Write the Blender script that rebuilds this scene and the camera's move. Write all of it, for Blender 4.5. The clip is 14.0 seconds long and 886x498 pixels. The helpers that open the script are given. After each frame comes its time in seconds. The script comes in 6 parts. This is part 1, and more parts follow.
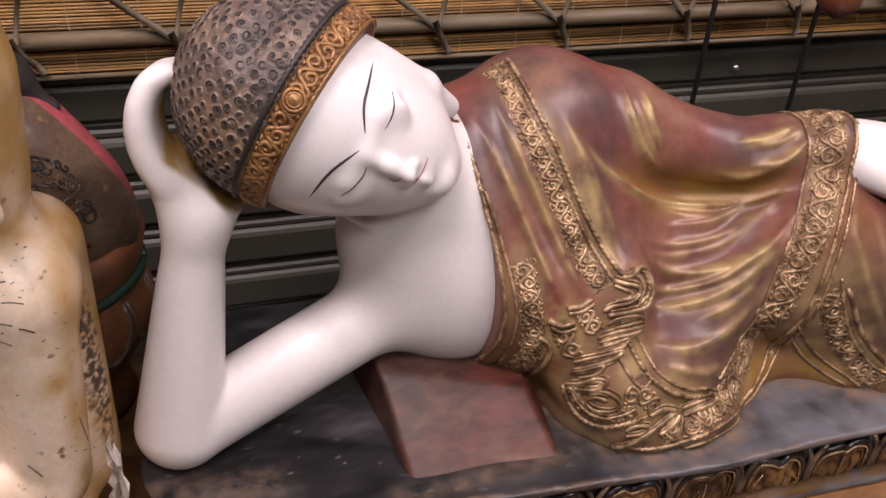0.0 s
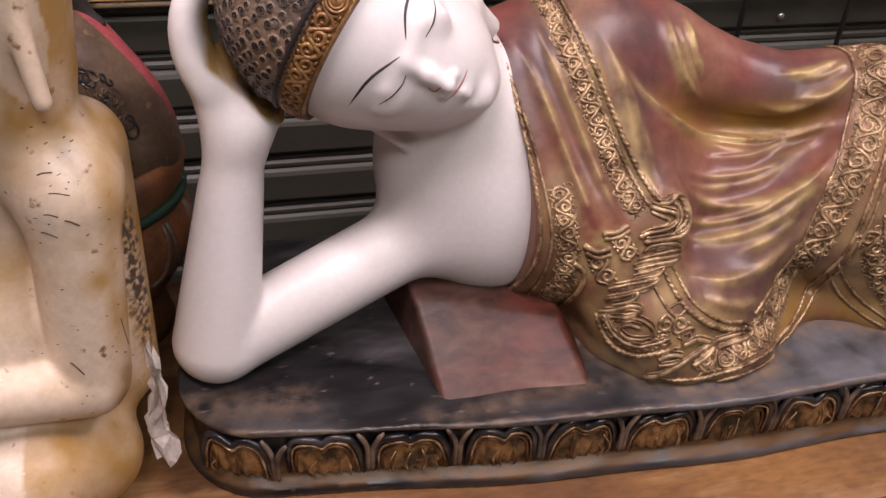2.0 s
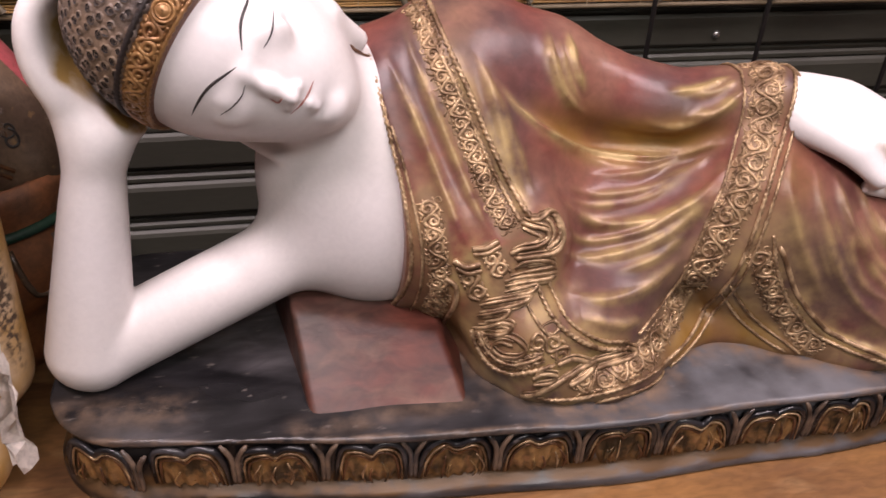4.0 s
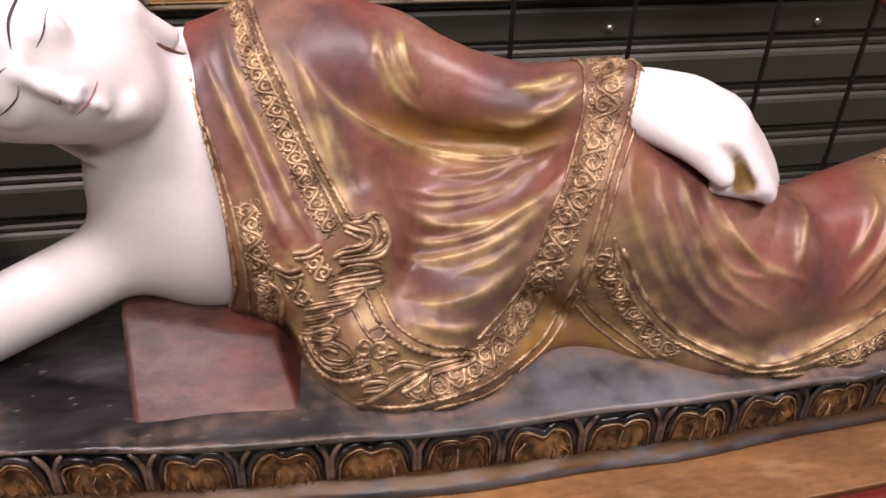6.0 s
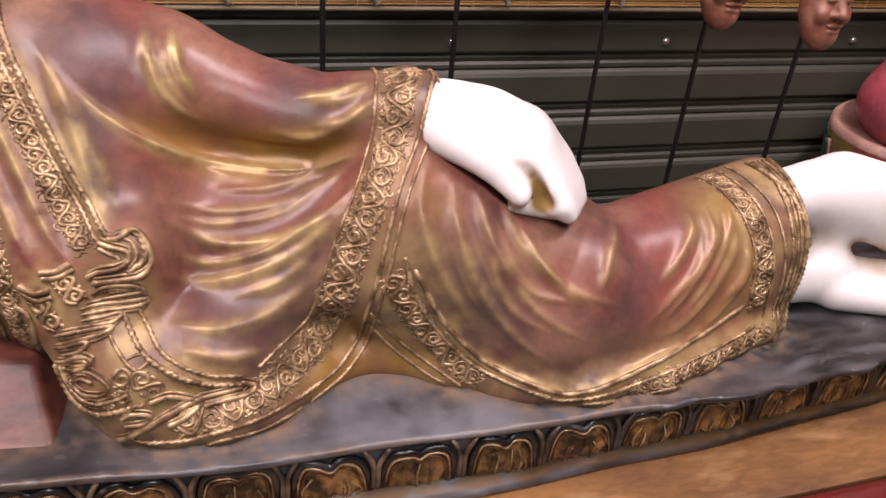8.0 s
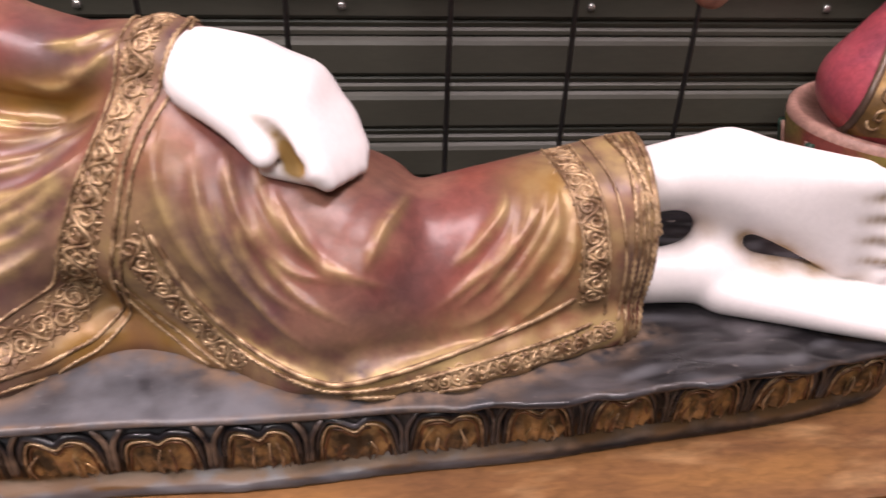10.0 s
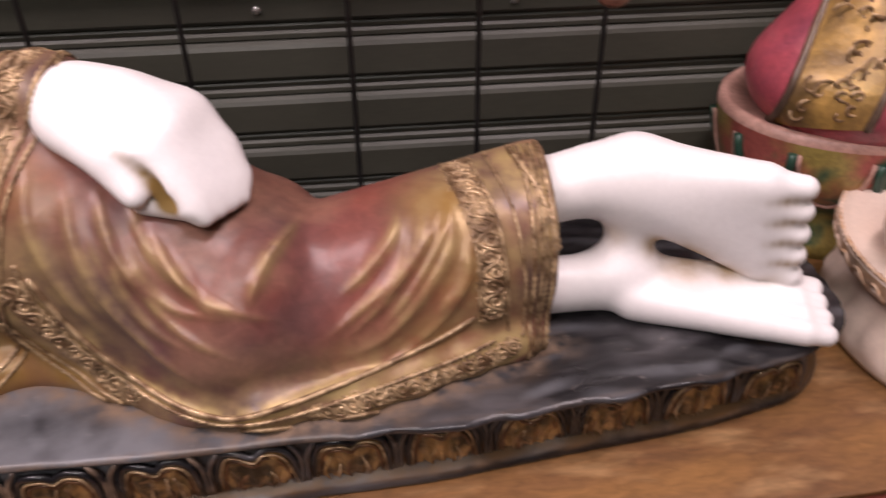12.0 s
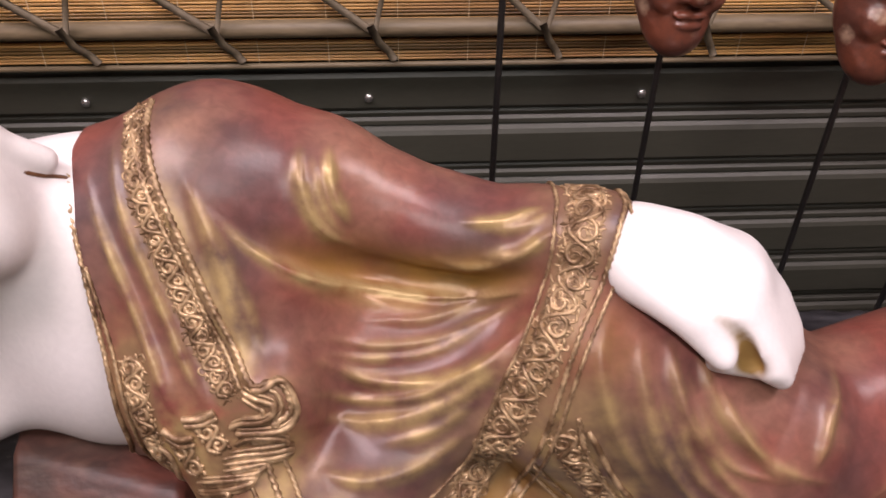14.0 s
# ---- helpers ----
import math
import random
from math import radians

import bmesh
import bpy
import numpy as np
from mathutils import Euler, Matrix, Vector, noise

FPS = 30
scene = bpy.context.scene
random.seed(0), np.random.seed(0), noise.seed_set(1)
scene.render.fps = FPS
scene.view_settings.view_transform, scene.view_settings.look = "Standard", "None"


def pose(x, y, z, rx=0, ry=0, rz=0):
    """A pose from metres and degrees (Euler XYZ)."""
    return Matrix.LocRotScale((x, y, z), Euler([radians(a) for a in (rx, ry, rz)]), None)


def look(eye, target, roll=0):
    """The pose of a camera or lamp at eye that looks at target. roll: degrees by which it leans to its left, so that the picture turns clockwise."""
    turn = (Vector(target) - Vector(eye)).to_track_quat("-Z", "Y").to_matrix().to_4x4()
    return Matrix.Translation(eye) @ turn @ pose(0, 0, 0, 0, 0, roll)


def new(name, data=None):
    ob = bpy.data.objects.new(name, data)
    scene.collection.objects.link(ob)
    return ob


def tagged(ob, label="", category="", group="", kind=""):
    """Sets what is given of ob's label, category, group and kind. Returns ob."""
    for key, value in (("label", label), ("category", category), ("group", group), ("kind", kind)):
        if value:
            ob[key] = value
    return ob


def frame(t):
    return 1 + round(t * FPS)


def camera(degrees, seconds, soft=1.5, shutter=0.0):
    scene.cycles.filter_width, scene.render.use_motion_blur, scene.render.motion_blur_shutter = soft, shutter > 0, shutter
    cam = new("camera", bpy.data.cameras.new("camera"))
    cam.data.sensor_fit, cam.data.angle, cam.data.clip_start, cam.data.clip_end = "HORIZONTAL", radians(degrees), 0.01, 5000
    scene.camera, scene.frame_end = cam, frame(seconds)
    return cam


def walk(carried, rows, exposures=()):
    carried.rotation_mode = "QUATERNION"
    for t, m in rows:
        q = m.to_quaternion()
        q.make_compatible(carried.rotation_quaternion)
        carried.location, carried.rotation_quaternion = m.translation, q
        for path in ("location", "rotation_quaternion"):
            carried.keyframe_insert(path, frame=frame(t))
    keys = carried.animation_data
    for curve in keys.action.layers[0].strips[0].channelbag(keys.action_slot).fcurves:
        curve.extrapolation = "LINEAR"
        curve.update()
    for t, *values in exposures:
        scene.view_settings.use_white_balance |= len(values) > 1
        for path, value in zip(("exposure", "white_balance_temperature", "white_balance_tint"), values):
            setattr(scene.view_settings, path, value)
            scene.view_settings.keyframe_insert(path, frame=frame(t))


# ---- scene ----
cam = camera(57.00, 14.0, shutter=0.4)
PATH = [
    (0, (-0.0196, 0.0365, 0.8282), (0.2321, 0.8286, 0.2721), 3.31),
    (0.5, (-0.0189, 0.0357, 0.8172), (0.2235, 0.8220, 0.2490), 2.74),
    (1, (-0.0266, 0.0216, 0.8052), (0.2119, 0.8090, 0.2367), 3.10),
    (1.5, (-0.0312, 0.0057, 0.7872), (0.1965, 0.7940, 0.2156), 3.00),
    (2, (-0.0311, 0.0004, 0.7764), (0.1813, 0.7909, 0.2020), 3.19),
    (2.2, (-0.0283, 0.0040, 0.7779), (0.1888, 0.7922, 0.2021), 3.47),
    (4.3, (0.1579, -0.0357, 0.7759), (0.3338, 0.7808, 0.2261), 2.63),
    (4.5, (0.1729, -0.0375, 0.7806), (0.3494, 0.7820, 0.2355), 2.48),
    (5, (0.2252, -0.0437, 0.7755), (0.3957, 0.7776, 0.2311), 1.79),
    (5.5, (0.2699, -0.0401, 0.7739), (0.4591, 0.7690, 0.2175), 3.13),
    (6, (0.3179, -0.0393, 0.7762), (0.4892, 0.7684, 0.2120), 2.26),
    (6.5, (0.3556, -0.0395, 0.7819), (0.5368, 0.7869, 0.2487), 2.22),
    (7, (0.3931, -0.0426, 0.7807), (0.5889, 0.7706, 0.2326), 3.04),
    (7.5, (0.4385, -0.0329, 0.7682), (0.6714, 0.7704, 0.2201), 5.96),
    (7.7, (0.4519, -0.0277, 0.7609), (0.7058, 0.7734, 0.2189), 5.52),
    (9.8, (0.8126, -0.0220, 0.7023), (0.8990, 0.8147, 0.1614), 2.33),
    (10, (0.8430, -0.0195, 0.6976), (0.9397, 0.8112, 0.1493), 2.37),
    (10.5, (0.9056, -0.0135, 0.6906), (1.0533, 0.8210, 0.1598), 2.91),
    (11, (0.9626, -0.0155, 0.6897), (1.1348, 0.8162, 0.1618), 2.15),
    (11.3, (0.9830, 0.0050, 0.6982), (1.1526, 0.7929, 0.1062), 1.86),
    (11.5, (0.9871, 0.0052, 0.6938), (1.1539, 0.8097, 0.1237), 0.92),
    (12, (0.9602, 0.0151, 0.7395), (1.0430, 0.8208, 0.1530), -0.48),
    (12.5, (0.8568, 0.0448, 0.7625), (0.8649, 0.8453, 0.1632), 0.19),
    (13, (0.7095, 0.0971, 0.7822), (0.7382, 0.8859, 0.1682), 0.54),
    (13.5, (0.5901, 0.1334, 0.8458), (0.5967, 0.9211, 0.2298), 0.15),
    (14, (0.4945, 0.1758, 0.8445), (0.5479, 0.9644, 0.2319), 0.84),
]
EXPOSURES = [(0.0, 0.09), (2.2, 0.15), (4.3, 0.33), (7.0, 0.43), (9.8, 0.60), (10.05, 0.57), (10.5, 0.34), (11.0, 0.26), (13.5, 0.24), (14.0, 0.32)]
walk(cam, [(t, look(eye, target, roll)) for t, eye, target, roll in PATH], EXPOSURES)

# ---- light ----
world = bpy.data.worlds.new("world")
scene.world = world
world.use_nodes = True
world.node_tree.nodes["Background"].inputs[0].default_value = (0.86, 1.0, 0.98, 1)
world.node_tree.nodes["Background"].inputs[1].default_value = 0.25


def area_lamp(name, size_x, size_y, power, colour, m):
    data = bpy.data.lights.new(name, "AREA")
    data.shape, data.size, data.size_y, data.energy, data.color = "RECTANGLE", size_x, size_y, power, colour
    ob = new(name, data)
    ob.matrix_world = m
    return ob


# shop tubes under the ceiling
TUBE = (1.0, 0.83, 0.885)
area_lamp("ceiling_tube", 1.3, 0.12, 36.0, TUBE, look((-0.45, 0.24, 2.1), (0.10, 0.66, 0.25)))
area_lamp("ceiling_tube", 1.3, 0.12, 29.5, TUBE, look((1.45, 0.24, 2.1), (1.2, 0.65, 0.2)))
# an added fill lamp, unseen, that brightens what faces the camera
area_lamp("fill_lamp", 1.2, 0.6, 35.0, (1.0, 0.94, 0.94), look((0.5, -1.1, 2.15), (0.5, 0.2, 0.0)))

TABLE = 0.052
rng0 = random.Random(11)


# ---- materials ----
def material(name, base, rough=0.5, metal=0.0, noise_scale=20.0, other=None, amount=0.5, bump=0.0, bump_scale=200.0, detail=6.0, coat=0.0,
             stretch=None, spec=0.5, lo=0.35, hi=0.65, speck=None, speck_scale=90.0, speck_at=0.68, speck_soft=0.07, grain=0.22, grain_scale=140.0):
    m = bpy.data.materials.new(name)
    m.use_nodes = True
    nt = m.node_tree
    n, l = nt.nodes, nt.links
    b = n["Principled BSDF"]
    b.inputs["Roughness"].default_value, b.inputs["Metallic"].default_value = rough, metal
    b.inputs["Coat Weight"].default_value = coat
    b.inputs["Specular IOR Level"].default_value = spec
    co = n.new("ShaderNodeTexCoord")
    src = co.outputs["Object"]
    if stretch:
        mp = n.new("ShaderNodeMapping")
        mp.inputs["Scale"].default_value = stretch
        l.new(src, mp.inputs["Vector"])
        src = mp.outputs["Vector"]
    tex = n.new("ShaderNodeTexNoise")
    tex.inputs["Scale"].default_value, tex.inputs["Detail"].default_value = noise_scale, detail
    l.new(src, tex.inputs["Vector"])
    ramp = n.new("ShaderNodeMapRange")
    ramp.inputs["From Min"].default_value, ramp.inputs["From Max"].default_value = lo, hi
    ramp.inputs["To Max"].default_value = amount
    l.new(tex.outputs["Fac"], ramp.inputs["Value"])
    mix = n.new("ShaderNodeMix")
    mix.data_type = "RGBA"
    mix.inputs["A"].default_value = (*base, 1)
    mix.inputs["B"].default_value = (*(other or [c * 0.6 for c in base]), 1)
    l.new(ramp.outputs["Result"], mix.inputs["Factor"])
    out = mix.outputs["Result"]
    if speck:
        t2 = n.new("ShaderNodeTexNoise")
        t2.inputs["Scale"].default_value, t2.inputs["Detail"].default_value = speck_scale, 4
        l.new(src, t2.inputs["Vector"])
        r2 = n.new("ShaderNodeMapRange")
        r2.inputs["From Min"].default_value, r2.inputs["From Max"].default_value = speck_at, speck_at + speck_soft
        l.new(t2.outputs["Fac"], r2.inputs["Value"])
        mx = n.new("ShaderNodeMix")
        mx.data_type = "RGBA"
        l.new(r2.outputs["Result"], mx.inputs["Factor"])
        l.new(out, mx.inputs["A"])
        mx.inputs["B"].default_value = (*speck, 1)
        out = mx.outputs["Result"]
    if grain:
        t4 = n.new("ShaderNodeTexNoise")
        t4.inputs["Scale"].default_value, t4.inputs["Detail"].default_value, t4.inputs["Distortion"].default_value = grain_scale, 8, 0.6
        l.new(src, t4.inputs["Vector"])
        r4 = n.new("ShaderNodeMapRange")
        r4.inputs["From Min"].default_value, r4.inputs["From Max"].default_value = 0.3, 0.7
        r4.inputs["To Min"].default_value, r4.inputs["To Max"].default_value = 1 - grain, 1 + grain
        l.new(t4.outputs["Fac"], r4.inputs["Value"])
        mg = n.new("ShaderNodeVectorMath")
        mg.operation = "SCALE"
        l.new(out, mg.inputs[0])
        l.new(r4.outputs["Result"], mg.inputs["Scale"])
        out = mg.outputs["Vector"]
    l.new(out, b.inputs["Base Color"])
    rr = n.new("ShaderNodeMapRange")
    rr.inputs["To Min"].default_value, rr.inputs["To Max"].default_value = max(0.03, rough - 0.1), min(1, rough + 0.12)
    l.new(tex.outputs["Fac"], rr.inputs["Value"])
    l.new(rr.outputs["Result"], b.inputs["Roughness"])
    if bump:
        t3 = n.new("ShaderNodeTexNoise")
        t3.inputs["Scale"].default_value, t3.inputs["Detail"].default_value = bump_scale, 5
        l.new(src, t3.inputs["Vector"])
        bp = n.new("ShaderNodeBump")
        bp.inputs["Strength"].default_value, bp.inputs["Distance"].default_value = bump, 0.002
        l.new(t3.outputs["Fac"], bp.inputs["Height"])
        l.new(bp.outputs["Normal"], b.inputs["Normal"])
    return m


SKIN = material("white_enamel", (0.775, 0.725, 0.715), 0.36, grain=0.03, noise_scale=6, other=(0.74, 0.69, 0.65), amount=0.6, bump=0.05, bump_scale=40)
ROBE = material("lacquer_robe", (0.190, 0.057, 0.043), 0.33, spec=0.4, noise_scale=6, other=(0.086, 0.045, 0.043), amount=1.0, lo=0.40, hi=0.62, bump=0.30, bump_scale=60, detail=10, speck=(0.235, 0.118, 0.080), speck_scale=8, speck_at=0.50, speck_soft=0.22, grain=0.16, grain_scale=90)
GOLD = material("gold_leaf", (0.50, 0.345, 0.195), 0.36, metal=0.35, noise_scale=60, other=(0.15, 0.085, 0.042), amount=1.0, lo=0.40, hi=0.60, bump=0.5, bump_scale=220)
HEADBAND = material("red_brown_gilding", (0.19, 0.070, 0.026), 0.42, metal=0.2, noise_scale=40, other=(0.085, 0.032, 0.016), amount=0.9, bump=0.3, bump_scale=150)
HEADGOLD = material("orange_gilding", (0.36, 0.195, 0.075), 0.36, metal=0.35, noise_scale=50, other=(0.17, 0.078, 0.03), amount=0.9, bump=0.4, bump_scale=200)
GOLDDARK = material("worn_gilding", (0.19, 0.085, 0.035), 0.42, metal=0.35, noise_scale=50, other=(0.06, 0.03, 0.018), amount=0.95, bump=0.3, bump_scale=200)
BRONZE = material("bronze_petal", (0.37, 0.225, 0.090), 0.30, metal=0.45, noise_scale=38, other=(0.045, 0.032, 0.018), amount=1.0, lo=0.40, hi=0.62, bump=0.6, bump_scale=110, speck=(0.30, 0.17, 0.08), speck_scale=48, speck_at=0.60)
OCHRE = material("ochre_gilt", (0.40, 0.235, 0.065), 0.34, metal=0.2, noise_scale=22, other=(0.13, 0.075, 0.03), amount=0.9, bump=0.5, bump_scale=90)
# near black: the shade inside the hair pits, put into the colour
HAIRTIP = material("hair_pit_shade", (0.018, 0.014, 0.013), 0.60, spec=0.3, noise_scale=25, other=(0.022, 0.017, 0.017), amount=0.9)
DARKHAIR = material("dull_black_paint", (0.018, 0.014, 0.012), 0.65, noise_scale=20, bump=0.4, bump_scale=60)
HAIR = material("hair_paint", (0.195, 0.135, 0.092), 0.46, noise_scale=14, other=(0.085, 0.063, 0.054), amount=1.0, bump=0.8, bump_scale=150, grain=0.45, grain_scale=90)
BLACK = material("black_lacquer", (0.011, 0.010, 0.011), 0.30, noise_scale=13, detail=14, lo=0.48, hi=0.68, other=(0.060, 0.055, 0.057), amount=1.0, bump=0.9, bump_scale=32, stretch=(0.45, 1, 1), speck=(0.11, 0.095, 0.085), speck_scale=110, speck_at=0.65, speck_soft=0.10, grain=0.5, grain_scale=50)
CUSHION = material("cushion_paint", (0.092, 0.028, 0.019), 0.42, noise_scale=9, detail=12, lo=0.40, hi=0.64, grain=0.45, grain_scale=50, other=(0.048, 0.034, 0.026), amount=1.0, speck=(0.14, 0.075, 0.05), speck_scale=16, speck_at=0.58, speck_soft=0.18, bump=0.8, bump_scale=45, stretch=(0.6, 1, 1), spec=0.35)
INK = material("brow_ink", (0.03, 0.022, 0.02), 0.5)
LIP = material("lip_line", (0.45, 0.16, 0.13), 0.5)
SHUTTER = material("shutter_steel", (0.054, 0.053, 0.039), 0.46, metal=0.1, noise_scale=4, other=(0.040, 0.038, 0.028), amount=0.7, bump=0.06, bump_scale=60, stretch=(0.35, 1, 1.5), grain=0.08)
WOODTOP = material("table_wood", (0.235, 0.115, 0.040), 0.40, noise_scale=16, other=(0.12, 0.055, 0.024), amount=0.9, bump=0.2, bump_scale=80, stretch=(0.3, 1, 1), speck=(0.30, 0.17, 0.075), speck_scale=26, speck_at=0.56, speck_soft=0.14)
REDEDGE = material("table_red_paint", (0.13, 0.016, 0.014), 0.3, noise_scale=18, other=(0.10, 0.02, 0.016), amount=0.8, bump=0.2, bump_scale=60)
BAMBOODARK = material("bamboo_rail", (0.125, 0.092, 0.052), 0.55, noise_scale=25, other=(0.19, 0.145, 0.085), amount=0.8, stretch=(0.2, 1, 1), bump=0.2)
CABLE = material("black_cable", (0.012, 0.011, 0.010), 0.5)
CHROME = material("knob_steel", (0.75, 0.74, 0.70), 0.25, metal=0.9)
CREAM = material("aged_cream_stone", (0.69, 0.555, 0.42), 0.38, noise_scale=7, other=(0.47, 0.30, 0.12), amount=0.9, lo=0.50, hi=0.68, bump=0.08, bump_scale=40, grain=0.08, speck=(0.20, 0.10, 0.03), speck_scale=60, speck_at=0.645)
PALE = material("pale_pink_stone", (0.64, 0.515, 0.435), 0.42, noise_scale=7, other=(0.58, 0.43, 0.33), amount=0.6, bump=0.08, bump_scale=50, grain=0.05)
TAN = material("tan_rubbed_stone", (0.42, 0.25, 0.14), 0.5, noise_scale=40, other=(0.66, 0.52, 0.42), amount=0.9, bump=0.3, bump_scale=90)
PINKRED = material("crimson_lacquer", (0.44, 0.075, 0.090), 0.30, noise_scale=10, other=(0.20, 0.050, 0.075), amount=0.9, bump=0.3, bump_scale=30, speck=(0.48, 0.14, 0.15), speck_scale=16, speck_at=0.54, speck_soft=0.25)
BROWNRELIEF = material("dark_gilt_relief", (0.150, 0.098, 0.062), 0.32, noise_scale=11, other=(0.058, 0.036, 0.026), amount=0.9, bump=0.5, bump_scale=40, speck=(0.22, 0.13, 0.06), speck_scale=60, speck_at=0.62)
LOTUSPAINT = material("painted_lotus", (0.27, 0.205, 0.055), 0.45, noise_scale=8, other=(0.30, 0.075, 0.06), amount=1.0, lo=0.48, hi=0.60, bump=0.2, bump_scale=50, speck=(0.05, 0.09, 0.045), speck_scale=10, speck_at=0.55, speck_soft=0.08)
ORANGE = material("orange_lotus", (0.28, 0.10, 0.035), 0.45, noise_scale=12, other=(0.10, 0.05, 0.03), amount=0.9, bump=0.2, bump_scale=50)
GREENPAINT = material("dark_green_paint", (0.02, 0.055, 0.035), 0.4, noise_scale=20)
DULLPINK = material("dull_pink_rim", (0.42, 0.24, 0.19), 0.5, noise_scale=20, other=(0.25, 0.13, 0.10), amount=0.8, bump=0.2)
ROSERED = material("rose_red_lacquer", (0.40, 0.080, 0.092), 0.34, noise_scale=14, other=(0.24, 0.055, 0.06), amount=0.9, bump=0.2, bump_scale=50)
MASKRED = material("mask_red_paint", (0.145, 0.044, 0.024), 0.32, noise_scale=22, other=(0.07, 0.026, 0.018), amount=1.0, bump=0.5, bump_scale=70, speck=(0.34, 0.225, 0.15), speck_scale=26, speck_at=0.585, speck_soft=0.10)
MASKBROWN = material("mask_brown_paint", (0.17, 0.060, 0.035), 0.45, noise_scale=30, other=(0.30, 0.14, 0.09), amount=1.0, lo=0.48, hi=0.66, bump=0.4, bump_scale=80)
PAPER = material("white_paper", (0.72, 0.66, 0.60), 0.7, noise_scale=20, other=(0.6, 0.52, 0.46), amount=0.6, bump=0.3, bump_scale=60)
THREAD = material("pale_thread", (0.55, 0.42, 0.26), 0.8, noise_scale=40)
TIE = material("olive_tie_cord", (0.125, 0.096, 0.058), 0.7, noise_scale=40, bump=0.2)
STICK = material("bamboo_stick", (0.43, 0.250, 0.078), 0.45, noise_scale=30, other=(0.19, 0.095, 0.03), amount=0.9, stretch=(0.08, 1, 1))
# pale so that the unseen ceiling throws back more light
CEILING = material("ceiling_paint", (0.55, 0.55, 0.53), 0.8, noise_scale=3, bump=0.1)
WALL = material("plaster", (0.15, 0.135, 0.125), 0.8, noise_scale=3, bump=0.1)
FLOOR = material("floor_tile", (0.11, 0.10, 0.09), 0.6, noise_scale=4, bump=0.1)


def vary_each(m, least, most):
    """Makes each piece that wears the material a little lighter or darker."""
    n, l = m.node_tree.nodes, m.node_tree.links
    b = n["Principled BSDF"]
    info, reach, scale = n.new("ShaderNodeObjectInfo"), n.new("ShaderNodeMapRange"), n.new("ShaderNodeVectorMath")
    reach.inputs["To Min"].default_value, reach.inputs["To Max"].default_value = least, most
    scale.operation = "SCALE"
    l.new(info.outputs["Random"], reach.inputs["Value"])
    l.new(b.inputs["Base Color"].links[0].from_socket, scale.inputs[0])
    l.new(reach.outputs["Result"], scale.inputs["Scale"])
    l.new(scale.outputs["Vector"], b.inputs["Base Color"])


vary_each(STICK, 0.45, 1.35)


def blend_in(m, attribute, colour, rough, metal, noise_scale, spread):
    """Adds a second paint that lies where the attribute says, broken up by wear."""
    n, l = m.node_tree.nodes, m.node_tree.links
    b = n["Principled BSDF"]
    first = b.inputs["Base Color"].links[0].from_socket
    first_rough = b.inputs["Roughness"].links[0].from_socket
    at = n.new("ShaderNodeAttribute")
    at.attribute_name = attribute
    co = n.new("ShaderNodeTexCoord")
    tex = n.new("ShaderNodeTexNoise")
    tex.inputs["Scale"].default_value, tex.inputs["Detail"].default_value = noise_scale, 5
    l.new(co.outputs["Object"], tex.inputs["Vector"])
    wear = n.new("ShaderNodeMapRange")
    wear.inputs["From Min"].default_value, wear.inputs["From Max"].default_value = 0.3, 0.7
    wear.inputs["To Min"].default_value, wear.inputs["To Max"].default_value = 1 - spread, 1 + spread
    l.new(tex.outputs["Fac"], wear.inputs["Value"])
    mul = n.new("ShaderNodeMath")
    mul.operation, mul.use_clamp = "MULTIPLY", True
    l.new(at.outputs["Fac"], mul.inputs[0])
    l.new(wear.outputs["Result"], mul.inputs[1])
    mix = n.new("ShaderNodeMix")
    mix.data_type = "RGBA"
    l.new(mul.outputs[0], mix.inputs["Factor"])
    l.new(first, mix.inputs["A"])
    mix.inputs["B"].default_value = (*colour, 1)
    l.new(mix.outputs["Result"], b.inputs["Base Color"])
    mr = n.new("ShaderNodeMix")
    l.new(mul.outputs[0], mr.inputs["Factor"])
    l.new(first_rough, mr.inputs["A"])
    mr.inputs["B"].default_value = rough
    l.new(mr.outputs["Result"], b.inputs["Roughness"])
    mm = n.new("ShaderNodeMix")
    l.new(mul.outputs[0], mm.inputs["Factor"])
    mm.inputs["A"].default_value, mm.inputs["B"].default_value = b.inputs["Metallic"].default_value, metal
    if b.inputs["Metallic"].links:
        l.new(b.inputs["Metallic"].links[0].from_socket, mm.inputs["A"])
    l.new(mm.outputs["Result"], b.inputs["Metallic"])


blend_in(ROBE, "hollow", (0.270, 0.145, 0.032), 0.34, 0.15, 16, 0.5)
blend_in(ROBE, "gild", (0.40, 0.280, 0.125), 0.40, 0.28, 38, 0.95)
blend_in(ROBE, "band", (0.200, 0.120, 0.062), 0.44, 0.22, 45, 0.6)
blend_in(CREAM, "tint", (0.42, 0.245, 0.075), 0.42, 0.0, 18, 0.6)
blend_in(CREAM, "stain", (0.065, 0.040, 0.024), 0.5, 0.0, 150, 2.4)
# on the base: grey dust, and painted sheen streaks near the feet
blend_in(BLACK, "stain", (0.135, 0.135, 0.145), 0.36, 0.0, 18, 0.7)
blend_in(BLACK, "hollow", (0.185, 0.125, 0.085), 0.5, 0.0, 45, 1.2)
blend_in(BLACK, "gild", (0.125, 0.066, 0.026), 0.45, 0.15, 35, 0.8)
blend_in(SKIN, "stain", (0.33, 0.20, 0.06), 0.6, 0.0, 60, 0.3)


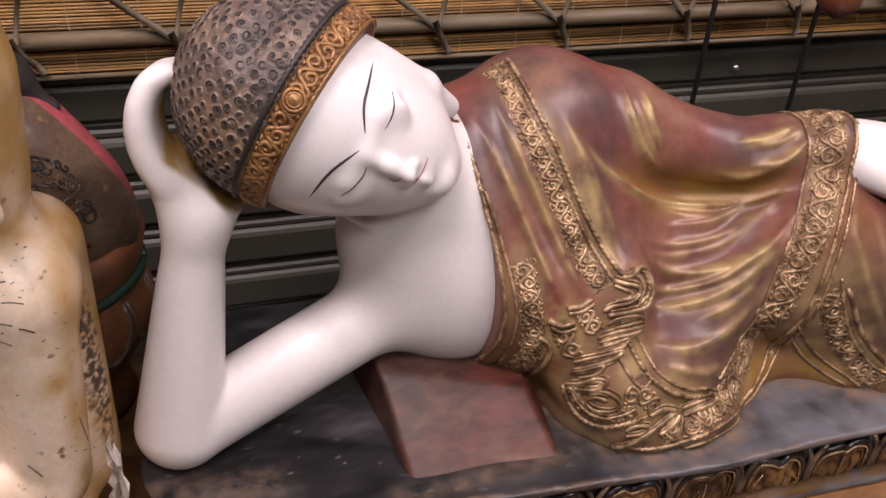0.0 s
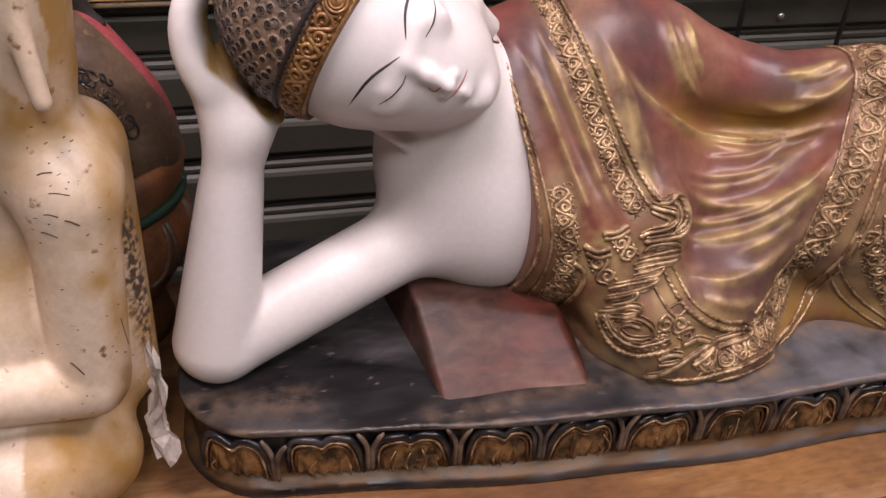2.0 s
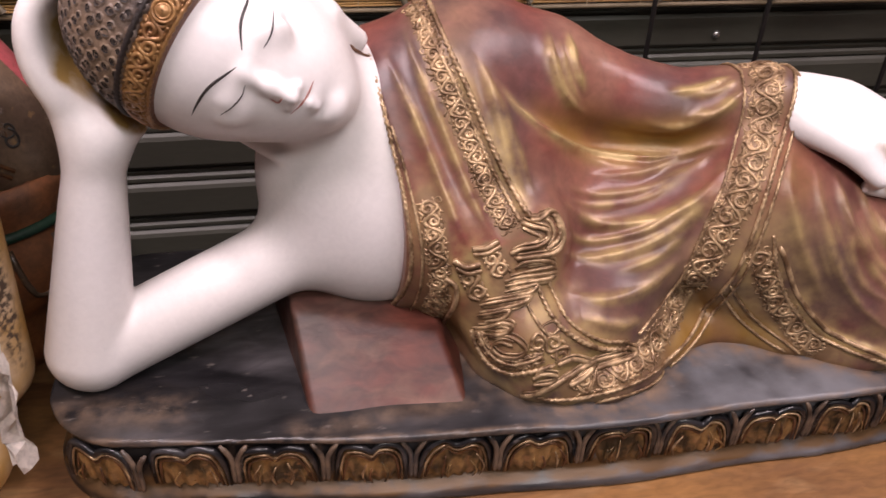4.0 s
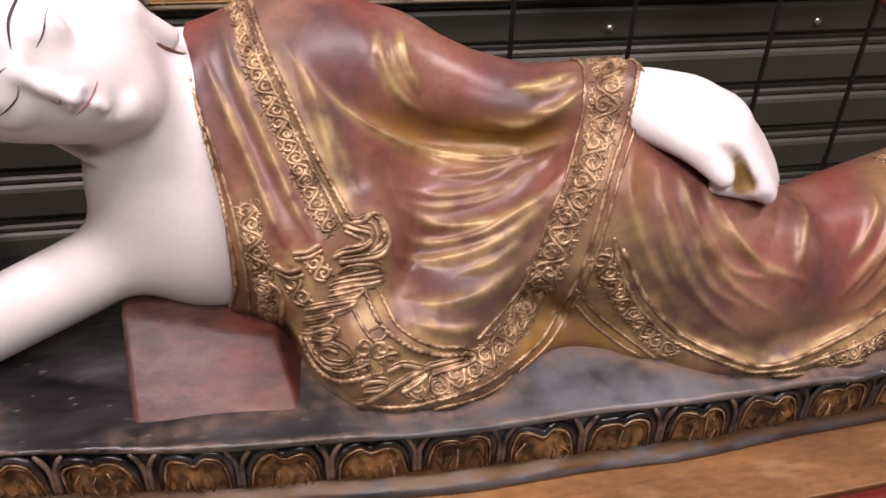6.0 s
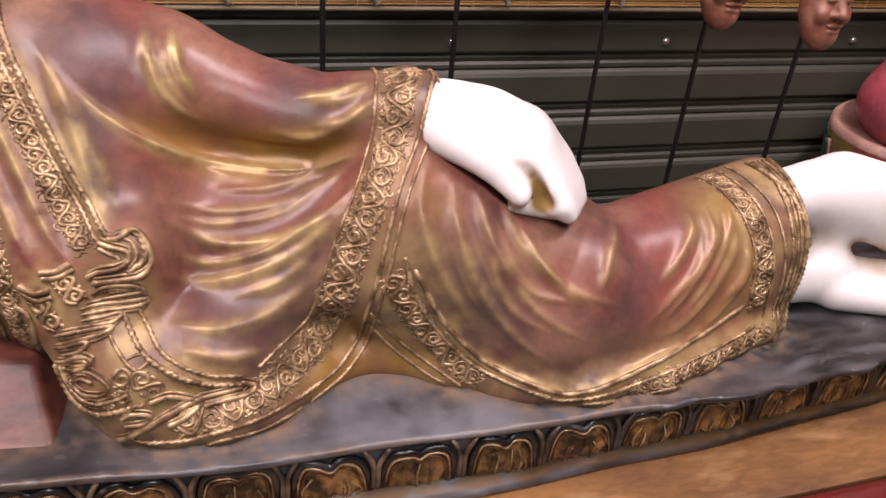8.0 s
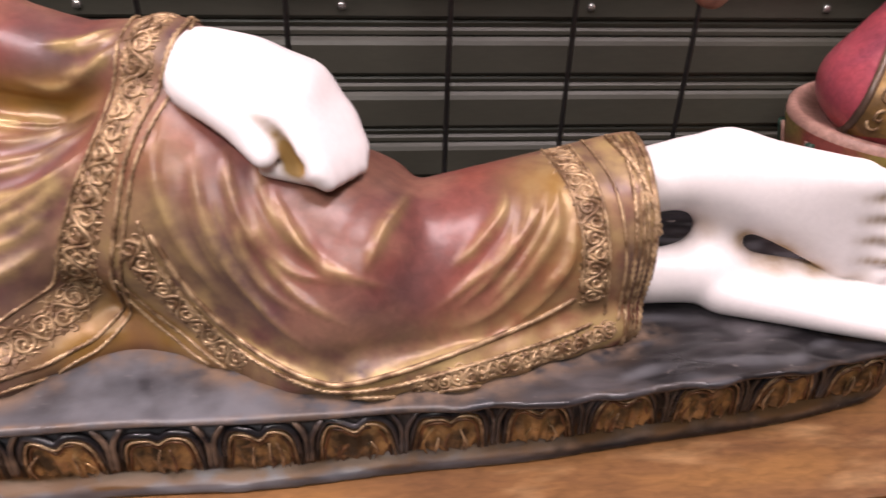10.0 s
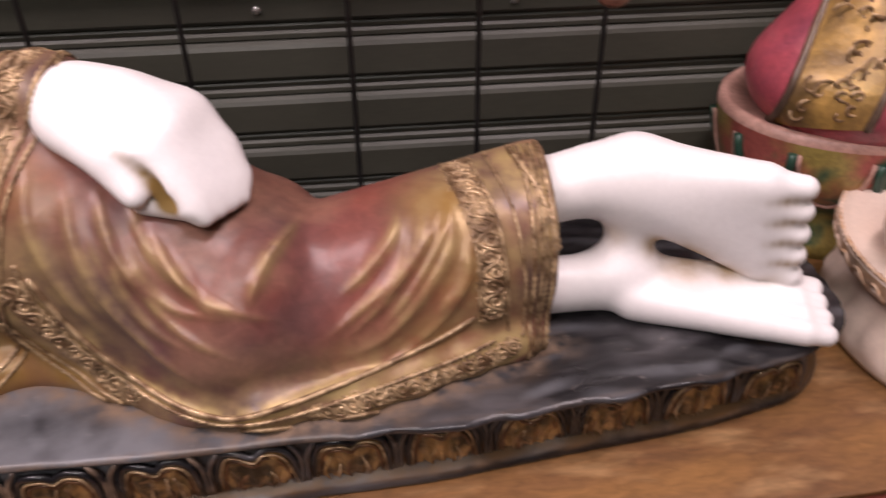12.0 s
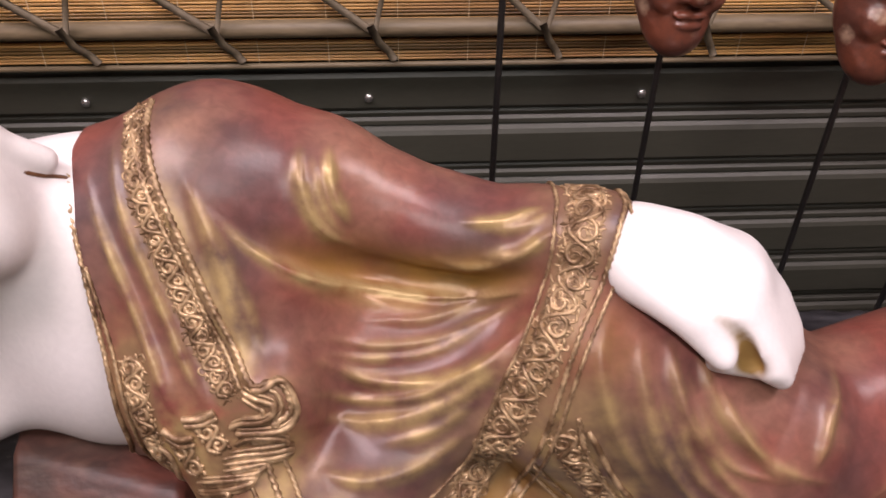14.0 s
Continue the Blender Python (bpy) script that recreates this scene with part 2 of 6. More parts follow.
# ---- mesh helpers ----
def mesh_object(name, verts, faces, mats, parent=None, index=None, smooth=True):
    me = bpy.data.meshes.new(name)
    me.from_pydata([tuple(v) for v in verts], [], [tuple(f) for f in faces])
    for m in mats if isinstance(mats, (list, tuple)) else [mats]:
        me.materials.append(m)
    if index is not None:
        me.polygons.foreach_set("material_index", np.asarray(index, dtype=np.int32))
    me.polygons.foreach_set("use_smooth", np.full(len(me.polygons), smooth, dtype=bool))
    me.update()
    ob = new(name, me)
    if parent:
        ob.parent = parent
    return ob


def part(name, bm, mat, parent, label="", smooth=False):
    me = bpy.data.meshes.new(name)
    bm.to_mesh(me)
    bm.free()
    me.materials.append(mat)
    me.polygons.foreach_set("use_smooth", np.full(len(me.polygons), smooth, dtype=bool))
    ob = new(name, me)
    ob.parent = parent
    if label:
        tagged(ob, label)
    return ob


def box(bm, x0, x1, y0, y1, z0, z1, bevel=0.0, m=None):
    made = bmesh.ops.create_cube(bm, size=1.0, matrix=(m or Matrix()) @ Matrix.Translation(((x0 + x1) / 2, (y0 + y1) / 2, (z0 + z1) / 2)) @ Matrix.Diagonal((x1 - x0, y1 - y0, z1 - z0, 1)))
    if bevel:
        es = list({e for v in made["verts"] for e in v.link_edges})
        bmesh.ops.bevel(bm, geom=es, offset=bevel, segments=2, affect="EDGES", profile=0.5)


def spline(points, n):
    """n points at even steps of length along a smooth curve through the points given."""
    p = np.asarray(points, float)
    q = np.vstack([2 * p[0] - p[1], p, 2 * p[-1] - p[-2]])
    out = []
    for i in range(1, len(q) - 2):
        t = np.linspace(0, 1, 24, endpoint=False)[:, None]
        a, b, c, d = q[i - 1], q[i], q[i + 1], q[i + 2]
        out.append(0.5 * (2 * b + (c - a) * t + (2 * a - 5 * b + 4 * c - d) * t**2 + (3 * b - a - 3 * c + d) * t**3))
    out = np.vstack(out + [p[-1:]])
    s = np.r_[0, np.cumsum(np.linalg.norm(np.diff(out, axis=0), axis=1))]
    u = np.linspace(0, s[-1], n)
    return np.stack([np.interp(u, s, out[:, k]) for k in range(out.shape[1])], 1)


class Solid:
    """A solid made of blended round forms, sampled on a grid, for carved and modelled things."""

    def __init__(self, lo, hi, step):
        self.lo, self.h = np.array(lo, float), step
        self.n = np.ceil((np.array(hi) - self.lo) / step).astype(int) + 1
        self.d = np.full(self.n, 0.1, dtype=np.float32)

    def _cells(self, lo, hi, pad):
        a = np.clip(np.floor((np.array(lo) - pad - self.lo) / self.h).astype(int), 0, self.n)
        b = np.clip(np.ceil((np.array(hi) + pad - self.lo) / self.h).astype(int) + 1, 0, self.n)
        ax = [self.lo[k] + self.h * np.arange(a[k], b[k]) for k in range(3)]
        return tuple(slice(a[k], b[k]) for k in range(3)), ax[0][:, None, None], ax[1][None, :, None], ax[2][None, None, :]

    def _join(self, where, d, k):
        old = self.d[where]
        if k <= 0:
            self.d[where] = np.minimum(old, d)
        else:
            h = np.clip(0.5 + 0.5 * (old - d) / k, 0, 1)
            self.d[where] = old + (d - old) * h - k * h * (1 - h)

    def cone(self, a, b, ra, rb, k=0.02, flat=None):
        """A capsule from a to b whose radius goes from ra to rb. flat: (direction, factor) squeezes it along that direction."""
        a, b = np.array(a, float), np.array(b, float)
        r = max(ra, rb)
        where, x, y, z = self._cells(np.minimum(a, b) - r, np.maximum(a, b) + r, k + 0.012)
        ab = b - a
        px, py, pz = x - a[0], y - a[1], z - a[2]
        t = np.clip((px * ab[0] + py * ab[1] + pz * ab[2]) / max(ab @ ab, 1e-9), 0, 1)
        qx, qy, qz = px - t * ab[0], py - t * ab[1], pz - t * ab[2]
        d2 = qx * qx + qy * qy + qz * qz
        if flat is not None:
            u, s = np.array(flat[0], float), flat[1]
            u /= np.linalg.norm(u)
            w = qx * u[0] + qy * u[1] + qz * u[2]
            d2 = d2 + w * w * (1 / s**2 - 1)
        self._join(where, (np.sqrt(d2) - (ra + t * (rb - ra))).astype(np.float32), k)

    def ball(self, c, r, k=0.02, axes=None, cut=False):
        """An ellipsoid with half axes r along x, y, z, or along the rows of axes."""
        c, r = np.array(c, float), np.array(r, float)
        m = r.max()
        where, x, y, z = self._cells(c - m, c + m, abs(k) + 0.012)
        p = (x - c[0], y - c[1], z - c[2])
        if axes is not None:
            p = tuple(p[0] * a[0] + p[1] * a[1] + p[2] * a[2] for a in axes)
        s = np.sqrt((p[0] / r[0]) ** 2 + (p[1] / r[1]) ** 2 + (p[2] / r[2]) ** 2)
        g = np.sqrt((p[0] / r[0] ** 2) ** 2 + (p[1] / r[1] ** 2) ** 2 + (p[2] / r[2] ** 2) ** 2)
        d = (s * (s - 1) / np.maximum(g, 1e-6)).astype(np.float32)
        if cut:
            old = self.d[where]
            h = np.clip(0.5 - 0.5 * (old + d) / k, 0, 1)
            self.d[where] = old + (-d - old) * h + k * h * (1 - h)
        else:
            self._join(where, d, k)

    def grid(self):
        return tuple((self.lo[k] + self.h * np.arange(self.n[k])).reshape([-1 if j == k else 1 for j in range(3)]) for k in range(3))

    def keep(self, fn):
        """Keeps only where fn(x, y, z) is below zero."""
        self.d = np.maximum(self.d, fn(*self.grid()).astype(np.float32))

    def skin(self):
        """The surface as vertices and quads."""
        d = self.d
        s = d < 0
        n = d.shape
        c = np.zeros((n[0] - 1, n[1] - 1, n[2] - 1), np.int8)
        for i in (0, 1):
            for j in (0, 1):
                for k in (0, 1):
                    c += s[i : n[0] - 1 + i, j : n[1] - 1 + j, k : n[2] - 1 + k]
        cells = np.argwhere((c > 0) & (c < 8))
        ids = np.full(c.shape, -1, np.int64)
        ids[tuple(cells.T)] = np.arange(len(cells))
        acc, cnt = np.zeros((len(cells), 3)), np.zeros(len(cells))
        corner = [np.array(v) for v in ((0, 0, 0), (1, 0, 0), (0, 1, 0), (1, 1, 0), (0, 0, 1), (1, 0, 1), (0, 1, 1), (1, 1, 1))]
        val = [d[tuple((cells + v).T)] for v in corner]
        for a, b in ((0, 1), (2, 3), (4, 5), (6, 7), (0, 2), (1, 3), (4, 6), (5, 7), (0, 4), (1, 5), (2, 6), (3, 7)):
            m = (val[a] < 0) != (val[b] < 0)
            t = val[a][m] / (val[a][m] - val[b][m])
            acc[m] += corner[a] + t[:, None] * (corner[b] - corner[a])
            cnt[m] += 1
        verts = self.lo + self.h * (cells + acc / cnt[:, None])
        faces = []
        for ax in range(3):
            u, w = (ax + 1) % 3, (ax + 2) % 3
            sl0, sl1 = [slice(1, -1)] * 3, [slice(1, -1)] * 3
            sl0[ax], sl1[ax] = slice(0, n[ax] - 1), slice(1, n[ax])
            e = np.argwhere(s[tuple(sl0)] != s[tuple(sl1)])
            off = np.ones(3, int)
            off[ax] = 0
            e = e + off
            first = s[tuple(e.T)]
            quad = []
            for du, dw in ((-1, -1), (0, -1), (0, 0), (-1, 0)):
                q = e.copy()
                q[:, u] += du
                q[:, w] += dw
                quad.append(ids[tuple(q.T)])
            quad = np.stack(quad, 1)
            quad[~first] = quad[~first][:, ::-1]
            faces.append(quad)
        return verts, np.vstack(faces)


# ---- shutter wall, blind, table, room ----
SHY = 1.150
def slat_mesh():
    """One rolled steel slat, 1 m long along x, profile in y and z, top at z = 0."""
    prof = [(0.0, 0.0), (-0.004, -0.004), (-0.004, -0.010), (0.0, -0.012), (-0.007, -0.018), (-0.010, -0.024), (-0.010, -0.066), (-0.007, -0.071), (0.0, -0.073), (-0.003, -0.078), (-0.001, -0.084)]
    v = [(x, y, z) for x in (-1.6, 3.2) for y, z in prof]
    n = len(prof)
    return v, [(i, i + 1, n + i + 1, n + i) for i in range(n - 1)]


shutter = tagged(new("shutter_wall"), "closed dark grey steel roller shutter with ribbed slats", "shutter", kind="structure")
sv, sf = slat_mesh()
slat_me = None
for i in range(14):
    if slat_me is None:
        ob = mesh_object("slat", sv, [f[::-1] for f in sf], SHUTTER, shutter, smooth=False)
        slat_me = ob.data
    else:
        ob = new("slat", slat_me)
        ob.parent = shutter
    ob.location = (0, SHY, 0.400 - 0.0855 * (i - 2))

for i in range(-1, 7):
    bm = bmesh.new()
    bmesh.ops.create_uvsphere(bm, u_segments=12, v_segments=8, radius=0.0065, matrix=Matrix.Diagonal((1, 0.75, 1, 1)))
    ob = part("knob", bm, CHROME, shutter, "bright steel knob", smooth=True)
    ob.location = (0.10 + 0.36 * i, SHY - 0.012, 0.349)

def front_edge(x):
    """The table's front runs a little askew to the shutter."""
    return 0.4885 + 0.05 * (x - 1.4)


table = tagged(new("display_table"), "worn brown wooden display table with red painted edge", "table")
bm = bmesh.new()
box(bm, -1.6, 3.0, 0.505, 0.985, TABLE - 0.03, TABLE, 0.002)
for v in bm.verts:
    if v.co.y < 0.6:
        v.co.y = front_edge(v.co.x) + 0.001 + (v.co.y - 0.505)
part("tabletop", bm, WOODTOP, table)
bm = bmesh.new()
box(bm, 1.36, 3.0, 0.9855, 1.13, TABLE - 0.03, TABLE - 0.001, 0.002)
part("back_board", bm, WOODTOP, table)
bm = bmesh.new()
box(bm, -1.6, 3.0, 0.468, 0.5045, TABLE - 0.045, TABLE + 0.004, 0.014)
for v in bm.verts:
    v.co.y += front_edge(v.co.x) - 0.5045
part("edge_moulding", bm, REDEDGE, table, "glossy red painted front moulding", smooth=True)
for lx in (-1.5, 0.7, 2.9):
    for ly in (front_edge(lx) + 0.04, 0.95):
        bm = bmesh.new()
        box(bm, lx - 0.03, lx + 0.03, ly - 0.025, ly + 0.025, -0.70, TABLE - 0.031, 0.004)
        part("leg", bm, REDEDGE, table)

# closed shop round the table; its unseen ceiling and walls set the bounced light
for name, lab, x0, x1, y0, y1, z0, z1, mat in (
    ("floor", "grey shop floor", -2.2, 3.8, -2.2, 1.3, -0.75, -0.70, FLOOR), ("ceiling", "pale shop ceiling, added unseen to bounce light", -2.2, 3.8, -2.2, 1.3, 2.2, 2.25, CEILING),
    ("wall_west", "plain plaster wall", -2.25, -2.2, -2.2, 1.3, -0.70, 2.2, WALL), ("wall_east", "plain plaster wall", 3.8, 3.85, -2.2, 1.3, -0.70, 2.2, WALL),
    ("wall_south", "plain plaster wall", -2.2, 3.8, -2.25, -2.2, -0.70, 2.2, WALL), ("wall_north", "plaster wall behind the shutter", -2.2, 3.8, 1.25, 1.3, -0.70, 2.2, WALL)):
    bm = bmesh.new()
    box(bm, x0, x1, y0, y1, z0, z1)
    ob = part(name, bm, mat, None)
    tagged(ob, lab, name.split("_")[0], kind="structure")

# bamboo roll blind over the shutter
blind = tagged(new("bamboo_blind"), "brown bamboo stick blind with wooden rails and cord ties", "blind")
stick_me = None
for i in range(46):
    z = 0.4125 + 0.0043 * i
    if stick_me is None:
        n = 6
        vv = [(x, 0.0021 * math.cos(k * math.tau / n), 0.0018 * math.sin(k * math.tau / n)) for x in (-1.5, 3.0) for k in range(n)]
        ob = mesh_object("stick", vv, [(k, (k + 1) % n, n + (k + 1) % n, n + k) for k in range(n)], STICK, blind)
        stick_me = ob.data
    else:
        ob = new("stick", stick_me)
        ob.parent = blind
    ob.location = (rng0.uniform(-0.05, 0.05), 1.118 + rng0.uniform(-0.0006, 0.0006), z + rng0.uniform(-0.0005, 0.0005))
    ob.rotation_euler = (0, rng0.uniform(-0.0006, 0.0006), 0)
for z, r, name in ((0.4075, 0.0035, "bottom_rail"), (0.458, 0.011, "rail"), (0.545, 0.011, "rail"), (0.62, 0.012, "rail")):
    bm = bmesh.new()
    bmesh.ops.create_cone(bm, cap_ends=True, segments=14, radius1=r, radius2=r * 0.97, depth=4.5, matrix=Matrix.Translation((0.75, 1.116 - r, z)) @ Matrix.Rotation(math.pi / 2, 4, "Y"))
    part(name, bm, BAMBOODARK, blind, smooth=True)
for i in range(44):
    bm = bmesh.new()
    x = -1.2 + 0.085 * i
    box(bm, x - 0.0005, x + 0.0005, 1.1150, 1.1157, 0.41, 0.61)
    part("thread", bm, THREAD, blind)


def band_along(bm, pts, w, th):
    """A flat cord: a strip of width w and thickness th along points in the plane of the blind."""
    p = [Vector(v) for v in pts]
    rows = []
    for i, v in enumerate(p):
        t = (p[min(i + 1, len(p) - 1)] - p[max(i - 1, 0)]).normalized()
        s = Vector((-t.z, 0, t.x)) * w / 2
        rows.append([bm.verts.new(v + s), bm.verts.new(v + s + Vector((0, -th, 0))), bm.verts.new(v - s + Vector((0, -th, 0))), bm.verts.new(v - s)])
    for a, b in zip(rows, rows[1:]):
        for k in range(4):
            bm.faces.new((a[k], a[(k + 1) % 4], b[(k + 1) % 4], b[k]))
    bm.faces.new(rows[0])
    bm.faces.new(rows[-1][::-1])


for i in range(-4, 12):
    bm = bmesh.new()
    x = 0.12 + 0.185 * i + rng0.uniform(-0.02, 0.02)
    k = rng0.uniform(0.8, 1.2)
    band_along(bm, [(x - 0.085 * k, 1.090, 0.53), (x - 0.045 * k, 1.092, 0.495), (x - 0.004, 1.093, 0.462)], 0.008, 0.005)
    band_along(bm, [(x + 0.020, 1.089, 0.53), (x + 0.010, 1.091, 0.495), (x + 0.001, 1.092, 0.458)], 0.006, 0.004)
    band_along(bm, [(x - 0.004, 1.090, 0.468), (x + 0.006, 1.094, 0.445), (x + 0.016, 1.105, 0.430), (x + 0.024, 1.109, 0.416)], 0.009, 0.005)
    part("tie", bm, TIE, blind, smooth=True)


# ---- reclining statue ----
from mathutils.bvhtree import BVHTree

CHIN = np.array((0.84, 0.08, -0.53)) / np.linalg.norm((0.84, 0.08, -0.53))
EAR = np.array((0.53, 0.0, 0.85)) - CHIN * (CHIN @ np.array((0.53, 0.0, 0.85)))
EAR /= np.linalg.norm(EAR)
NOSE = np.cross(CHIN, EAR)
NOSE *= -np.sign(NOSE[1])
HEAD = np.array((0.115, 0.732, 0.497))
BANDN = CHIN + 0.057 * EAR + 0.592 * NOSE
CROWN = HEAD - 0.07 * CHIN - 0.012 * EAR


LEAN = ((1, 0, 0), (0, 0.925, -0.38), (0, 0.38, 0.925))


def head_at(chin, ear, nose):
    return HEAD + chin * CHIN + ear * EAR + nose * NOSE


def neckline(z):
    return 0.246 - 0.9 * (z - 0.30) ** 2


ROBE_FOOT = [(0.318, 0.690), (0.345, 0.640), (0.380, 0.602), (0.410, 0.590), (0.460, 0.585), (0.500, 0.598), (0.550, 0.636), (0.590, 0.658), (0.626, 0.662), (0.696, 0.632), (0.752, 0.604),
             (0.781, 0.590), (0.845, 0.578), (0.936, 0.586), (0.989, 0.604), (1.048, 0.628), (1.096, 0.644), (1.145, 0.668)]


def robe_solid():
    so = Solid((0.12, 0.50, 0.10), (1.20, 0.95, 0.64), 0.003)
    so.ball((0.340, 0.787, 0.325), (0.128, 0.115, 0.195), 0.02, axes=LEAN)
    so.ball((0.236, 0.785, 0.328), (0.137, 0.105, 0.160), 0.04, axes=LEAN)
    so.cone((0.215, 0.800, 0.392), (0.31, 0.805, 0.436), 0.048, 0.068, 0.05)
    so.ball((0.50, 0.788, 0.246), (0.18, 0.115, 0.122), 0.04)
    so.ball((0.69, 0.755, 0.255), (0.13, 0.125, 0.135), 0.05)
    # sleeve, and the cuff's lower side that runs on into the drape
    so.cone((0.330, 0.822, 0.446), (0.42, 0.814, 0.430), 0.066, 0.060, 0.03)
    so.cone((0.42, 0.814, 0.430), (0.54, 0.790, 0.389), 0.060, 0.050, 0.02)
    so.cone((0.54, 0.790, 0.389), (0.62, 0.767, 0.389), 0.050, 0.050, 0.02)
    so.cone((0.62, 0.767, 0.389), (0.668, 0.742, 0.408), 0.050, 0.048, 0.02)
    so.cone((0.650, 0.709, 0.374), (0.640, 0.694, 0.335), 0.034, 0.034, 0.015)
    so.cone((0.640, 0.692, 0.335), (0.615, 0.668, 0.26), 0.034, 0.030, 0.04)
    # thigh, knee, calf
    so.cone((0.70, 0.745, 0.265), (0.83, 0.675, 0.225), 0.125, 0.096, 0.05)
    so.cone((0.76, 0.742, 0.250), (0.838, 0.732, 0.240), 0.085, 0.076, 0.02)
    so.cone((0.84, 0.676, 0.212), (1.14, 0.745, 0.228), 0.080, 0.098, 0.012)
    # cloth that spreads on to the base
    so.cone((0.67, 0.69, 0.19), (0.80, 0.640, 0.195), 0.055, 0.064, 0.04)
    so.cone((0.80, 0.648, 0.195), (0.90, 0.656, 0.195), 0.064, 0.062, 0.03)
    so.cone((0.90, 0.656, 0.195), (1.06, 0.700, 0.19), 0.062, 0.060, 0.03)
    so.cone((1.06, 0.700, 0.19), (1.14, 0.722, 0.19), 0.060, 0.058, 0.03)
    # draped end over the front, with the gathered pleats
    so.cone((0.318, 0.682, 0.31), (0.362, 0.644, 0.215), 0.022, 0.026, 0.02)
    so.cone((0.30, 0.688, 0.30), (0.385, 0.638, 0.190), 0.035, 0.052, 0.06)
    so.ball((0.386, 0.662, 0.308), (0.027, 0.030, 0.036), 0.05)
    so.cone((0.386, 0.668, 0.300), (0.392, 0.668, 0.255), 0.020, 0.010, 0.03)
    so.cone((0.385, 0.634, 0.188), (0.46, 0.644, 0.192), 0.052, 0.048, 0.05)
    so.cone((0.46, 0.652, 0.202), (0.585, 0.702, 0.295), 0.044, 0.038, 0.04)
    # the cloth's foot, where it meets the base
    for (xa, ya), (xb, yb) in zip(ROBE_FOOT, ROBE_FOOT[1:]):
        so.cone((xa, ya, 0.158), (xb, yb, 0.158), 0.020, 0.020, 0.022)
        so.cone((xa, ya + 0.060, 0.185), (xb, yb + 0.060, 0.185), 0.045, 0.045, 0.018)
    so.keep(lambda x, y, z: np.maximum(neckline(z) - x, np.maximum(x - 1.140 - 0.04 * (z - 0.2) + 0.6 * (z - 0.24) ** 2, 0.14 - z) + 0 * y))
    return so


SLIT = [(0.742, 0.641, 0.406), (0.760, 0.637, 0.396), (0.772, 0.637, 0.382), (0.780, 0.636, 0.367), (0.786, 0.634, 0.355)]


def skin_solid():
    so = Solid((-0.20, 0.52, 0.10), (1.52, 0.95, 0.66), 0.003)
    so.ball((0.225, 0.785, 0.328), (0.130, 0.098, 0.152), 0.02, axes=LEAN)
    so.cone((0.205, 0.795, 0.40), (0.135, 0.760, 0.455), 0.064, 0.050, 0.05)
    # arm that props the head
    so.cone((0.17, 0.752, 0.273), (-0.085, 0.694, 0.178), 0.044, 0.042, 0.03)
    so.cone((-0.090, 0.692, 0.184), (-0.047, 0.715, 0.415), 0.046, 0.027, 0.008)
    so.cone((-0.047, 0.715, 0.415), (-0.064, 0.716, 0.456), 0.028, 0.021, 0.02)
    so.cone((-0.040, 0.720, 0.416), (-0.014, 0.736, 0.424), 0.022, 0.015, 0.02)
    so.cone((-0.050, 0.752, 0.445), (-0.018, 0.764, 0.500), 0.022, 0.030, 0.006)
    for i in range(4):
        o = np.array((0.003 * i, 0.012 * i, -0.002 * i))
        way = [np.array(q) + o for q in ((-0.067, 0.708, 0.462), (-0.0790, 0.708, 0.488), (-0.0825, 0.709, 0.516), (-0.0785, 0.711, 0.538), (-0.068, 0.716, 0.555), (-0.052, 0.722, 0.558))]
        way = spline(way, 17)
        for k in range(16):
            so.cone(way[k], way[k + 1], 0.0165 - 0.00042 * k, 0.0165 - 0.00042 * (k + 1), 0.0008)
    # head, chin, jaw
    so.ball(HEAD - 0.010 * EAR, (0.080, 0.075, 0.082), 0.02, axes=(CHIN, EAR, NOSE))
    so.ball(CROWN + 0.030 * CHIN - 0.005 * EAR, (0.097, 0.0890, 0.0872), 0.015, axes=(CHIN, EAR, NOSE))
    so.ball(head_at(0.040, -0.004, 0.015), (0.050, 0.046, 0.055), 0.04, axes=(CHIN, EAR, NOSE))
    so.ball(head_at(0.072, 0, 0.040), (0.018, 0.020, 0.018), 0.025, axes=(CHIN, EAR, NOSE))
    # nose, lids, lips: each set on the face as it stands
    def face(chin, ear, out):
        """A point of the face, out beyond its surface."""
        for q in np.linspace(0.115, 0.03, 86):
            p = head_at(chin, ear, q)
            if so.d[tuple(np.round((p - so.lo) / so.h).astype(int))] < 0:
                return p + out * NOSE
        return head_at(chin, ear, 0.06)

    axes = (CHIN, EAR, NOSE)
    bridge, mid, tip = face(-0.026, 0, -0.002), face(0.000, 0, 0.002), face(0.021, 0, 0.0045)
    lids = [(face(-0.013, 0.033 * q, -0.0052), q) for q in (-1, 1)]
    wings = [face(0.0225, 0.0095 * q, 0.000) for q in (-1, 1)]
    upper, lower, hollow, jut = face(0.040, 0, -0.0005), face(0.0485, 0, -0.0010), face(0.056, 0, 0.006), face(0.067, 0, -0.008)
    corners = [face(0.0415, 0.016 * q, -0.0035) for q in (-1, 1)]
    brows = [(face(-0.024, 0.008 * q, -0.004), face(-0.026, 0.030 * q, -0.005), face(-0.018, 0.048 * q, -0.005)) for q in (-1, 1)]
    for p, q in lids:
        so.ball(p, (0.0150, 0.0200, 0.0080), 0.008, axes=axes)
    for a, b, c in brows:
        so.cone(a, b, 0.0045, 0.0050, 0.010)
        so.cone(b, c, 0.0050, 0.0040, 0.010)
    so.cone(bridge, mid, 0.0045, 0.0058, 0.009)
    so.cone(mid, tip, 0.0058, 0.0070, 0.008)
    for p in wings:
        so.ball(p, (0.0060, 0.0055, 0.0065), 0.003, axes=axes)
